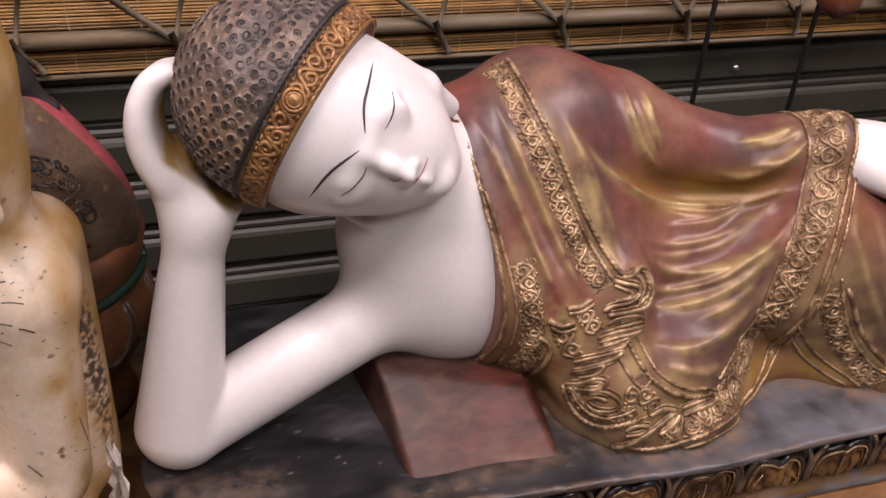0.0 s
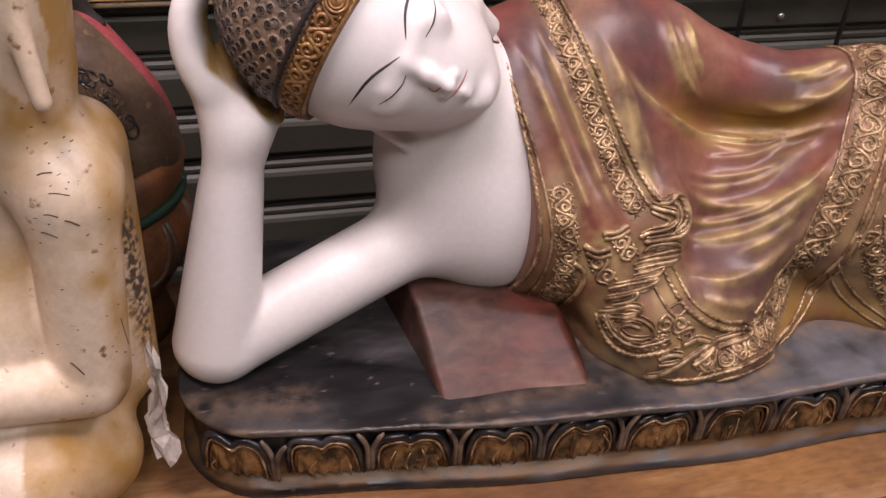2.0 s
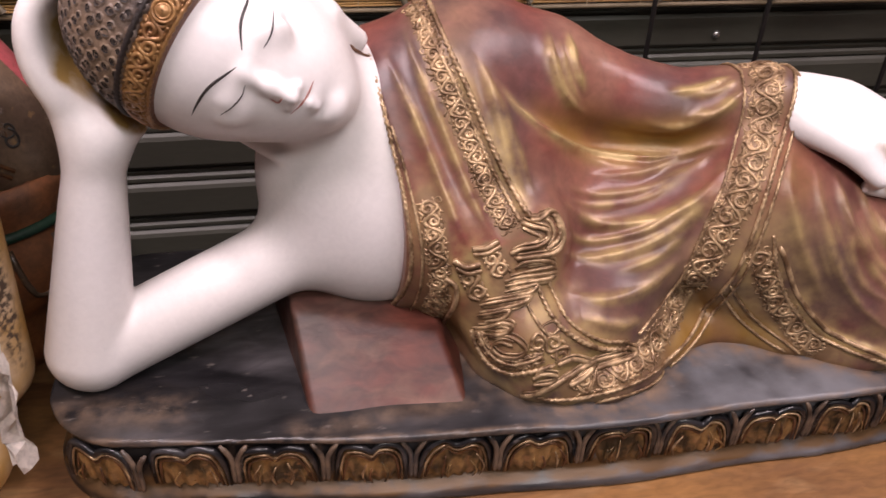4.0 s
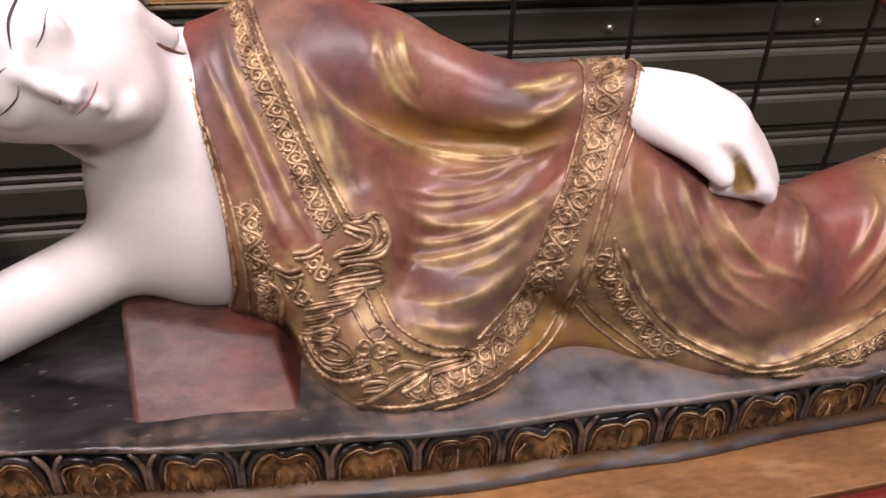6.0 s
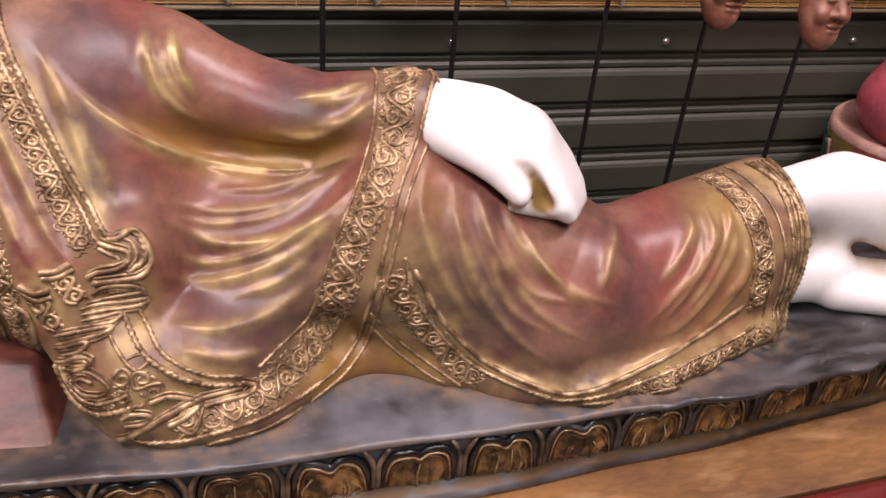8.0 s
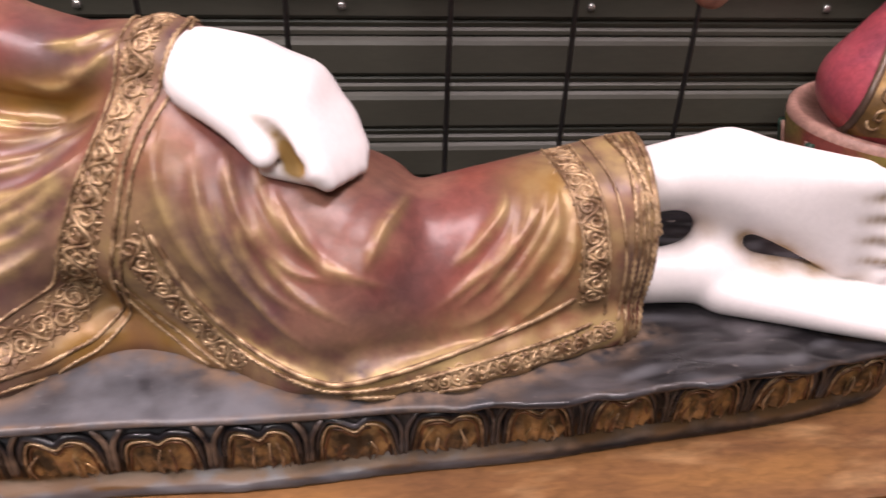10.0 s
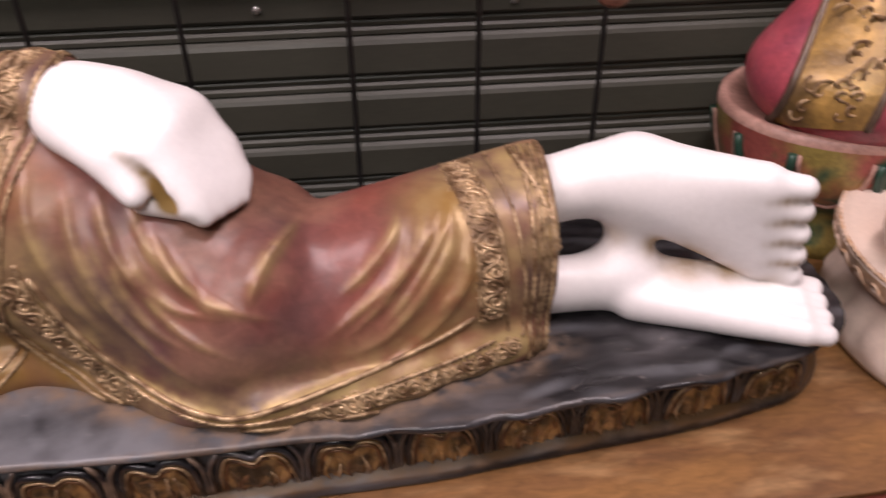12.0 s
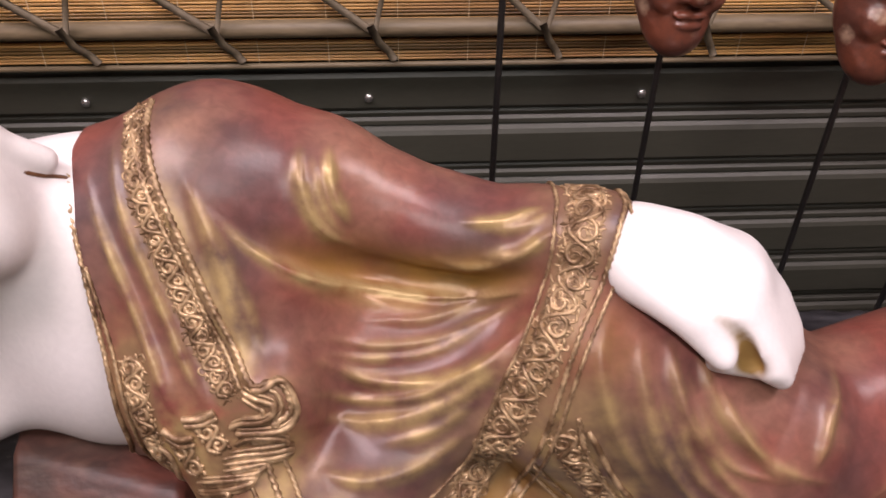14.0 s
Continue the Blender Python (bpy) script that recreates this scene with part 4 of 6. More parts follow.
def add_to_statue(verts, faces, mat, gild=None, stain=None, hollow=None, band=None):
    base = sum(len(v) for v in statue_v)
    statue_v.append(np.asarray(verts, float))
    statue_f.extend([tuple(int(i) + base for i in f) for f in faces])
    statue_m.extend([STATUE_MATS.index(mat)] * len(faces))
    for name, given in (("gild", gild), ("stain", stain), ("hollow", hollow), ("band", band)):
        statue_paint[name].append(np.zeros(len(verts)) if given is None else given)


def tree_of(verts, faces):
    return BVHTree.FromPolygons([Vector(v) for v in verts], [tuple(int(i) for i in f) for f in faces])


OVER_SLEEVE = ("drape_scroll", "drape_rope", "drape_line", "drape_edge")


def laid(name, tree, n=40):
    """A carved line cast from its camera position on to a surface, as points."""
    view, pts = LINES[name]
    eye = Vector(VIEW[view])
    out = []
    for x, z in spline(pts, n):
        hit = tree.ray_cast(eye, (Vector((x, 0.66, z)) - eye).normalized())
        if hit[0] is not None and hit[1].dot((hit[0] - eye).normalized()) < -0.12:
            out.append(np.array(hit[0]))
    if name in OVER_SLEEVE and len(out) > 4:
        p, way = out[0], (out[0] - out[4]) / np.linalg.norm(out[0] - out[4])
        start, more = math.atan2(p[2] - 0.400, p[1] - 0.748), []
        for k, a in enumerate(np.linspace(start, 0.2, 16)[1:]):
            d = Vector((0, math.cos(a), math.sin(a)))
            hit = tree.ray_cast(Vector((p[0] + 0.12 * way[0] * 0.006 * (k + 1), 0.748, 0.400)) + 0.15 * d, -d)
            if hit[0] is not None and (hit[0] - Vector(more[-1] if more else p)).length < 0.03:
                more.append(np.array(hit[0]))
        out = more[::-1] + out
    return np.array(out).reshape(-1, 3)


def near(verts, pts, w, taper=True):
    """How near each vertex is to a line of points, as a bell of width w."""
    best = np.zeros(len(verts))
    lo, hi = pts.min(0) - 3 * w, pts.max(0) + 3 * w
    sel = np.where(((verts > lo) & (verts < hi)).all(1))[0]
    for i, p in enumerate(pts):
        u = (i + 0.5) / len(pts)
        fade = min(1.0, 3.6 * u, 3.6 * (1 - u)) if taper and len(pts) > 4 else 1.0
        d2 = ((verts[sel] - p) ** 2).sum(1)
        best[sel] = np.maximum(best[sel], fade * np.exp(-d2 / (w * (0.55 + 0.45 * fade)) ** 2))
    return best


def normals(verts, faces):
    n = np.zeros_like(verts)
    f = np.asarray(faces)
    c = np.cross(verts[f[:, 2]] - verts[f[:, 0]], verts[f[:, 3]] - verts[f[:, 1]])
    for k in range(4):
        np.add.at(n, f[:, k], c)
    return n / np.maximum(np.linalg.norm(n, axis=1), 1e-12)[:, None]


# folds: height, width, share of gilding and its width
FOLDS_A = (
    ("fold_5", 0.004, 0.007, 0.50, 0.006),
    ("fold_6", 0.005, 0.008, 0.65, 0.007),
    ("fold_7", 0.004, 0.007, 0.55, 0.007),
    ("fold_8", 0.004, 0.008, 0.7, 0.008),
    ("fold_9", 0.003, 0.008, 0.4, 0.008),
    ("fold_thigh_d", 0.004, 0.007, 0.5, 0.007),
    ("fold_calf_d", 0.004, 0.007, 0.6, 0.007),
    ("fold_1", 0.004, 0.007, 0.42, 0.0067),
    ("fold_2", 0.007, 0.009, 0.77, 0.0083),
    ("fold_3", 0.007, 0.01, 0.85, 0.0090),
    ("fold_4", 0.005, 0.009, 0.77, 0.0083),
    ("fold_arm", 0.007, 0.006, 1.0, 0.0070),
    ("fold_sleeve_a", 0.006, 0.007, 0.85, 0.0075),
    ("fold_sleeve_b", 0.006, 0.006, 0.85, 0.0067),
)
FOLDS_B = (
    ("fold_cuff_a", 0.005, 0.006, 0.77, 0.0067),
    ("fold_cuff_b", 0.005, 0.007, 0.68, 0.0075),
    ("fold_chest", 0.005, 0.01, 0.68, 0.0090),
    ("fold_thigh_a", 0.005, 0.008, 0.59, 0.0075),
    ("fold_thigh_b", 0.005, 0.007, 0.51, 0.0067),
    ("fold_thigh_c", 0.005, 0.009, 0.59, 0.0083),
    ("fold_knee_a", 0.003, 0.007, 0.51, 0.0067),
    ("fold_knee_b", 0.003, 0.006, 0.42, 0.0060),
    ("fold_calf_a", 0.004, 0.007, 0.68, 0.0067),
    ("fold_calf_b", 0.004, 0.008, 0.68, 0.0075),
    ("fold_calf_c", 0.004, 0.007, 0.68, 0.0075),
    ("edge_knee", 0.005, 0.009, 1.00, 0.0120),
    ("pleat_a", 0.006, 0.006, 0.77, 0.0053),
    ("pleat_b", 0.006, 0.006, 0.77, 0.0053),
)
FOLDS_D = tuple((name, 0.0034, 0.0060, 0.55, 0.0055) for name in ("fold_calf_e", "fold_calf_f", "fold_calf_g", "fold_calf_h", "fold_shin_a", "fold_shin_b", "fold_shin_c", "fold_shin_d", "fold_thigh_e", "fold_thigh_f",
                                                                     "fold_thigh_g", "fold_sleeve_c", "fold_cuff_c", "fold_cuff_d", "fold_chest_b", "fold_10", "fold_11"))
FOLDS_C = (
    ("rope_a", 0.003, 0.008, 0.54, 0.0120),
    ("drape_scroll", 0.003, 0.014, 0.60, 0.0220),
    ("neck_scroll", 0.003, 0.012, 0.60, 0.0160),
    ("scroll_a", 0.002, 0.01, 0.54, 0.0140),
    ("hem_scroll", 0.004, 0.016, 0.48, 0.0200),
    ("hem_d", 0.003, 0.008, 0.42, 0.0140),
    ("knee_scroll", 0.003, 0.012, 0.54, 0.0160),
    ("hem_low", 0.003, 0.012, 0.54, 0.0160),
    ("drape_rope_in", 0.002, 0.008, 0.54, 0.0140),
)

robe_v, robe_f = robe_solid().skin()
n0 = normals(robe_v, robe_f)
t0 = tree_of(robe_v, robe_f)
move, gild, hollow, band = (np.zeros(len(robe_v)) for _ in range(4))
for name, amp, w, g, gw in FOLDS_A + FOLDS_B + FOLDS_C + FOLDS_D:
    line = laid(name, t0, 90)
    if len(line) > 1:
        move += 0.66 * amp * near(robe_v, line, 0.62 * w) + 0.45 * amp * near(robe_v, line, 1.5 * w)
        if name.startswith(("fold_calf", "fold_shin", "fold_knee", "fold_thigh")):
            g *= 0.72
        elif name[5:].isdigit():
            g *= 0.80
        gild = np.maximum(gild, g * near(robe_v, line, gw))
# finer creases beside the large folds
for name in ("fold_calf_a", "fold_calf_b", "fold_calf_c", "fold_calf_d", "fold_thigh_a", "fold_thigh_b", "fold_thigh_d", "fold_sleeve_a", "fold_chest"):
    line = laid(name, t0, 90)
    for k, (sx, sz) in enumerate(((0.011, 0.005), (-0.010, -0.007))):
        if len(line) > 8:
            part_line = line[8 + 6 * k:-6 - 10 * k] + np.array((sx, 0, sz))
            move += 0.0018 * near(robe_v, part_line, 0.0036)
            gild = np.maximum(gild, 0.30 * near(robe_v, part_line, 0.0040))
# valleys beside the sweeping folds, and gilt in the hollow under the sleeve
for name, shift, amp, w in (("fold_arm", 0.016, -0.011, 0.014), ("fold_2", -0.015, -0.004, 0.008), ("fold_3", -0.018, -0.004, 0.009), ("fold_1", -0.012, -0.003, 0.007)):
    line = laid(name, t0, 90)
    if len(line) > 1:
        move += amp * near(robe_v, line + np.array((0, 0, shift)), w)
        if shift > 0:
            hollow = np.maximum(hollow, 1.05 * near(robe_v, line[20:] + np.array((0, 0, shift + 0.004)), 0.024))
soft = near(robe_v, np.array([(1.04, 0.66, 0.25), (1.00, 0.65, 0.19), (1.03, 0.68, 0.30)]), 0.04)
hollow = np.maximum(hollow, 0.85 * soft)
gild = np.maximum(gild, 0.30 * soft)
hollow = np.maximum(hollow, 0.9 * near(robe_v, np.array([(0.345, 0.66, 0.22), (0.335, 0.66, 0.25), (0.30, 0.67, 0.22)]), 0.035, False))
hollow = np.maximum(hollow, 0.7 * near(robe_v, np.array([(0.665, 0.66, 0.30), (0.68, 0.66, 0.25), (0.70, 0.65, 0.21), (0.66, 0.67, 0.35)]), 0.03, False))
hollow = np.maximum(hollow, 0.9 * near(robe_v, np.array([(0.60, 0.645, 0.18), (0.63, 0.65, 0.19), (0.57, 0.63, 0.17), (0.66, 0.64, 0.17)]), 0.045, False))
for name, g, w in (("drape_scroll", 0.24, 0.040), ("edge_knee", 0.36, 0.035), ("neck_scroll", 0.36, 0.04), ("rope_a", 0.12, 0.030), ("hem_scroll", 0.45, 0.045), ("hem_d", 0.75, 0.030), ("knee_scroll", 0.55, 0.05),
                   ("hem_low", 0.6, 0.035), ("hem_low_scroll", 0.9, 0.028), ("leaf_a", 0.8, 0.05), ("collar_b", 0.8, 0.04), ("ruffle_b", 0.8, 0.04), ("tail_c", 0.75, 0.045)):
    line = laid(name, t0, 40)
    if len(line) > 1:
        gild = np.maximum(gild, g * near(robe_v, line, w, False))
# dark old gilding behind the carved borders
for name, w, most in (("scroll_a", 0.013, 0.9), ("neck_scroll", 0.016, 0.9), ("drape_scroll", 0.021, 0.85), ("knee_scroll", 0.017, 0.8), ("hem_scroll", 0.017, 0.9), ("barrel_a", 0.014, 0.8), ("barrel_b", 0.014, 0.8),
                      ("leaf_b", 0.012, 0.4), ("leaf_c", 0.016, 0.3), ("ruffle_b", 0.016, 0.7), ("ruffle_d", 0.016, 0.7), ("hook_b", 0.012, 0.8)):
    line = laid(name, t0, 60)
    if len(line) > 1:
        band = np.maximum(band, np.clip(3.2 * (near(robe_v, line, w, False) - 0.33), 0, most))
robe_v = robe_v + move[:, None] * n0
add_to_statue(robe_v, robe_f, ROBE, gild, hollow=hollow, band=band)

def smoothed(verts, faces, where, times):
    """Evens out the lumps of a mesh by averaging each vertex with its neighbours, as far as where says."""
    f = np.asarray(faces)
    pairs = np.vstack([f[:, [k, (k + 1) % 4]] for k in range(4)])
    count = np.bincount(pairs.ravel(), minlength=len(verts)).astype(float)[:, None]
    v = verts.copy()
    for _ in range(times):
        total = np.zeros_like(v)
        np.add.at(total, pairs[:, 0], v[pairs[:, 1]])
        np.add.at(total, pairs[:, 1], v[pairs[:, 0]])
        v = v + 0.7 * where[:, None] * (total / np.maximum(count, 1) - v)
    return v


skin_v, skin_f = skin_solid().skin()
skin_v = np.asarray(skin_v, float)
x, y, z = skin_v.T
hand = (x > 0.66) & (x < 0.90) & (z > 0.28)
slit = near(skin_v, spline(SLIT, 40), 0.016, False)
back = np.where(hand, np.clip((z - 0.335) / 0.04, 0.12, 1) * (1 - 0.85 * slit), 0)
prop = np.where((x < -0.005) & (z > 0.36) & (z < 0.60), np.clip((0.60 - z) / 0.05, 0.1, 1) * np.clip((z - 0.36) / 0.03, 0, 1), 0)
heel = np.where((x > 1.15) & (x < 1.335), np.clip((1.335 - x) / 0.03, 0, 1), 0)
skin_v = smoothed(skin_v, skin_f, np.maximum(np.maximum(back, prop), 0.8 * heel), 22)
skin_v = smoothed(skin_v, skin_f, np.where(hand, np.clip((z - 0.350) / 0.035, 0.05, 0.9) * (1 - 0.9 * slit), 0), 44)
stain = np.zeros(len(skin_v))
for p, w, a in zip(spline(SLIT, 11), np.linspace(0.004, 0.0125, 11), np.linspace(0.2, 1.6, 11)):
    stain = np.maximum(stain, a * np.exp(-((np.linalg.norm(skin_v - p - np.array((0.000, 0.006, 0)), axis=1) / w) ** 3)))
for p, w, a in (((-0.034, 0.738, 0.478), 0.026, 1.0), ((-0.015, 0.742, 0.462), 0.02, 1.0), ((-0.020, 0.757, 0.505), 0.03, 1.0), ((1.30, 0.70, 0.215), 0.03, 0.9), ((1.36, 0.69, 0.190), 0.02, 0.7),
                ((1.22, 0.72, 0.24), 0.02, 0.5), ((1.34, 0.685, 0.205), 0.018, 0.9), ((1.38, 0.675, 0.200), 0.014, 0.8), ((1.26, 0.705, 0.228), 0.016, 0.8), ((0.10, 0.72, 0.405), 0.02, 0.25), ((1.395, 0.665, 0.30), 0.005, 0.6), ((-0.10, 0.66, 0.145), 0.012, 0.4)):
    stain = np.maximum(stain, a * np.exp(-((np.linalg.norm(skin_v - np.array(p), axis=1) / w) ** 2)))
for i in range(4):
    f = (i + 0.5) / 4
    p = np.array((1.352, 0.668, 0.314)) * (1 - f) + np.array((1.365, 0.670, 0.212)) * f
    for k in range(5):
        stain = np.maximum(stain, 0.75 * np.exp(-((np.linalg.norm(skin_v - p - np.array((0.008 * k, -0.003 * k - 0.006, 0)), axis=1) / 0.0055) ** 2)))
x, y, z = skin_v.T
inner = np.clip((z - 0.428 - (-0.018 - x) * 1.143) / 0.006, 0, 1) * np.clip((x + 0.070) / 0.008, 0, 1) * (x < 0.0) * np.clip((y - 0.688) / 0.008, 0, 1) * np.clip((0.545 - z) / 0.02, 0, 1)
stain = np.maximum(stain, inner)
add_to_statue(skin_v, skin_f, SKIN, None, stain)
hair_v, hair_f = hair_solid().skin()
deep = np.exp(-((((hair_v - HEAD) @ BANDN + 0.112) / 0.012) ** 2)) * np.clip(((hair_v - HEAD) @ EAR - 0.005) / 0.03, 0, 1)
hair_v = hair_v - 0.007 * deep[:, None] * normals(hair_v, hair_f)
add_to_statue(hair_v, hair_f, HAIR)
band_v, band_f = band_solid().skin()
add_to_statue(band_v, band_f, HEADBAND)
base_v, base_f = base_solid().skin()
x, y, z = base_v.T
# reflections off the ridges of the base, painted as grey streaks
sheen_streak = np.sin(95 * y + 13 * x + 2.2 * np.sin(9 * x)) * np.sin(21 * x + 40 * y + 1.3) + 0.7 * np.sin(160 * y - 25 * x + 1.7 * np.sin(31 * x))
dust_and_sheen = 0.72 * np.exp(-(((x - 0.66) / 0.24) ** 2)) + 0.40 * np.clip(sheen_streak - 0.25, 0, 1) * np.clip((x - 0.90) / 0.15, 0, 1) * (z > 0.135)
rubbed = 0.75 * near(base_v, np.array([(q, w, 0.150) for q, w in spline(ROBE_FOOT, 120)]) - np.array((0, 0.022, 0)), 0.020, False)
rubbed = np.maximum(rubbed, 0.3 * near(base_v, np.array([(0.12 + 0.006 * k, 0.572 + 0.0004 * k, 0.148) for k in range(34)]), 0.012, False))
rubbed = np.maximum(rubbed, 0.4 * near(base_v, np.array([(-0.115 + 0.008 * k, 0.630 - 0.0006 * k, 0.148) for k in range(14)]), 0.022, False))
rubbed = np.maximum(rubbed, np.interp(x, (0.8, 1.0), (0.5, 0.12)) * np.clip(1 - np.abs(y - base_front(x) - 0.006) / 0.005, 0, 1) * (z > 0.143))
rubbed = np.maximum(rubbed, 0.6 * np.clip((x - 0.9) / 0.15, 0, 1) * np.clip(1 - np.abs(z - 0.068) / 0.008, 0, 1))
old_gilt = np.where((z > 0.060) & (z < 0.090) & (y < 0.75), np.clip((0.090 - z) / 0.01, 0, 1) * np.clip((z - 0.062) / 0.006, 0, 1), 0)
add_to_statue(base_v, base_f, BLACK, old_gilt, dust_and_sheen, hollow=rubbed)

robe_t, skin_t, band_t, hair_t = tree_of(robe_v, robe_f), tree_of(skin_v, skin_f), tree_of(band_v, band_f), tree_of(hair_v, hair_f)


def tube(points, radius, mat, twist=0.0, sides=6, ends=0.6, lift=0.0, tree=None, taper=False, hollow=0.0):
    """A round or twisted cord along points; it may be lifted off the surface that it lies on."""
    p = np.asarray(points, float)
    if len(p) < 3:
        return
    if tree is not None:
        q = []
        for v in p:
            hit = tree.find_nearest(Vector(v))
            q.append(np.array(hit[0]) + lift * np.array(hit[1]))
        p = np.array(q)
    tan = np.gradient(p, axis=0)
    tan /= np.maximum(np.linalg.norm(tan, axis=1), 1e-9)[:, None]
    up = np.array((0.0, -0.8, 0.6))
    a = np.cross(tan, up)
    a /= np.maximum(np.linalg.norm(a, axis=1), 1e-9)[:, None]
    b = np.cross(a, tan)
    s = np.r_[0, np.cumsum(np.linalg.norm(np.diff(p, axis=0), axis=1))]
    r = np.full(len(p), radius)
    r[0], r[-1] = radius * ends, radius * ends
    if taper:
        r = radius * (0.25 + 0.75 * np.sin(np.pi * np.linspace(0.04, 0.96, len(p))) ** 0.7)
    verts, faces = [], []
    for i in range(len(p)):
        for k in range(sides):
            phi = 2 * np.pi * k / sides
            rr = r[i] * (1 + (0.30 * np.cos(2 * phi - twist * s[i]) if twist else 0))
            verts.append(p[i] + rr * (np.cos(phi) * a[i] + np.sin(phi) * b[i]))
    for i in range(len(p) - 1):
        for k in range(sides):
            k2 = (k + 1) % sides
            faces.append((i * sides + k, i * sides + k2, (i + 1) * sides + k2, (i + 1) * sides + k))
    faces.append(tuple(range(sides))[::-1])
    faces.append(tuple((len(p) - 1) * sides + k for k in range(sides)))
    add_to_statue(verts, faces, mat, hollow=np.full(len(verts), hollow))


def rope(name, radius=0.0030, mat=None, tree=None):
    line = laid(name, tree or robe_t, 60)
    if len(line) < 3:
        return
    n = int(np.linalg.norm(np.diff(line, axis=0), axis=1).sum() / 0.0013)
    tube(spline(line, max(n, 8)), radius, mat or GOLD, twist=900.0, sides=7, lift=0.0012, tree=tree or robe_t)


def cord(name, radius=0.0016, mat=None, tree=None, lift=0.0008, n=50, taper=False):
    line = laid(name, tree or robe_t, n)
    if len(line) > 2:
        tube(line, radius, mat or GOLD, lift=lift, tree=tree or robe_t, taper=taper)


rng = random.Random(4)


def scrolls(line, width, tree, mat, radius=0.0014, tight=1.0):
    """A running vine along a line on a surface: a waving stem with a curled tendril in each bend."""
    total = np.linalg.norm(np.diff(line, axis=0), axis=1).sum()
    pts = spline(line, max(int(total / 0.0008), 12))
    s = np.linspace(0, total, len(pts))
    tan = np.gradient(pts, axis=0)
    tan /= np.linalg.norm(tan, axis=1)[:, None]
    bends = max(2, round(total / (width * 0.62 * tight)))
    half = total / bends
    across = np.array([np.cross(np.array(tree.find_nearest(Vector(p))[1]), q) for p, q in zip(pts, tan)])

    def at(along, off):
        return np.array([pts[k] + o * across[k] for k, o in zip(np.clip((np.asarray(along) / total * (len(pts) - 1)).astype(int), 0, len(pts) - 1), np.broadcast_to(off, np.shape(along)))])

    u = np.linspace(0, total, bends * 14)
    tube(at(u, 0.37 * width * np.sin(np.pi * u / half)), radius * 1.35, mat, sides=6, lift=0.0007, tree=tree)
    for k in range(bends):
        side = 1 if k % 2 == 0 else -1
        mid = (k + 0.5) * half
        big = width * rng.uniform(0.33, 0.37)
        v = np.linspace(0, 1, 24)
        ang = side * (np.pi * 0.62 + v * 2 * np.pi * rng.uniform(1.25, 1.45))
        rad = big * (1.0 - 0.80 * v)
        tube(at(mid + rad * np.cos(ang), -side * 0.08 * width + rad * np.sin(ang)), radius * 1.45, mat, sides=6, lift=0.0007, tree=tree, taper=True)
        # leaves that fill the corners between stem and edge
        for q, w, turn in ((-0.42, -0.40, 0.5), (0.42, -0.40, 2.6), (0.0, -0.46, 1.57)):
            a, o = mid + q * half, side * w * width
            reach = width * rng.uniform(0.10, 0.15)
            ds, do = reach * math.cos(turn), side * reach * math.sin(turn)
            tube(at(np.array([a - ds, a, a + 0.6 * ds, a + ds]), np.array([o - 0.3 * do, o, o + 0.3 * do, o + 0.9 * do])), radius * 1.25, mat, sides=5, lift=0.0006, tree=tree, taper=True)


def filigree(line, width, tree, mat):
    """Small curls and leaf shapes packed over a strip along a line on a surface."""
    total = np.linalg.norm(np.diff(line, axis=0), axis=1).sum()
    pts = spline(line, max(int(total / 0.001), 10))
    tan = np.gradient(pts, axis=0)
    tan /= np.linalg.norm(tan, axis=1)[:, None]
    placed = []
    for apart, tries, curl in ((0.0120, int(total * width * 1.4e5), True), (0.0042, int(total * width * 6e5), False)):
        for _ in range(tries):
            i = rng.randrange(len(pts))
            off = rng.uniform(-0.5, 0.5) * width
            key = (i * total / len(pts), off)
            if any(abs(key[0] - q[0]) < apart and math.hypot(key[0] - q[0], key[1] - q[1]) < apart for q in placed):
                continue
            placed.append(key)
            nrm = np.array(tree.find_nearest(Vector(pts[i]))[1])
            t, c = tan[i], np.cross(nrm, tan[i])
            p = pts[i] + off * c
            if curl:
                u = np.linspace(0, 1, 12)
                ang = rng.uniform(0, 6.28) + rng.choice((-1, 1)) * rng.uniform(3.6, 5.4) * u
                rad = rng.uniform(0.0042, 0.0062) * (1.1 - 0.8 * u)
                tube(p + np.outer(rad * np.cos(ang), t) + np.outer(rad * np.sin(ang), c), rng.uniform(0.0010, 0.0014), mat, sides=5, lift=0.0, tree=tree, taper=True)
            else:
                a = rng.uniform(0, 6.28)
                d, e = np.cos(a) * t + np.sin(a) * c, np.cos(a) * c - np.sin(a) * t
                q = rng.uniform(0.0030, 0.0048)
                tube(spline(np.array([p - q * d, p + 0.4 * q * e, p + q * d]), 6), 0.0013, mat, sides=5, lift=0.0, tree=tree, taper=True)


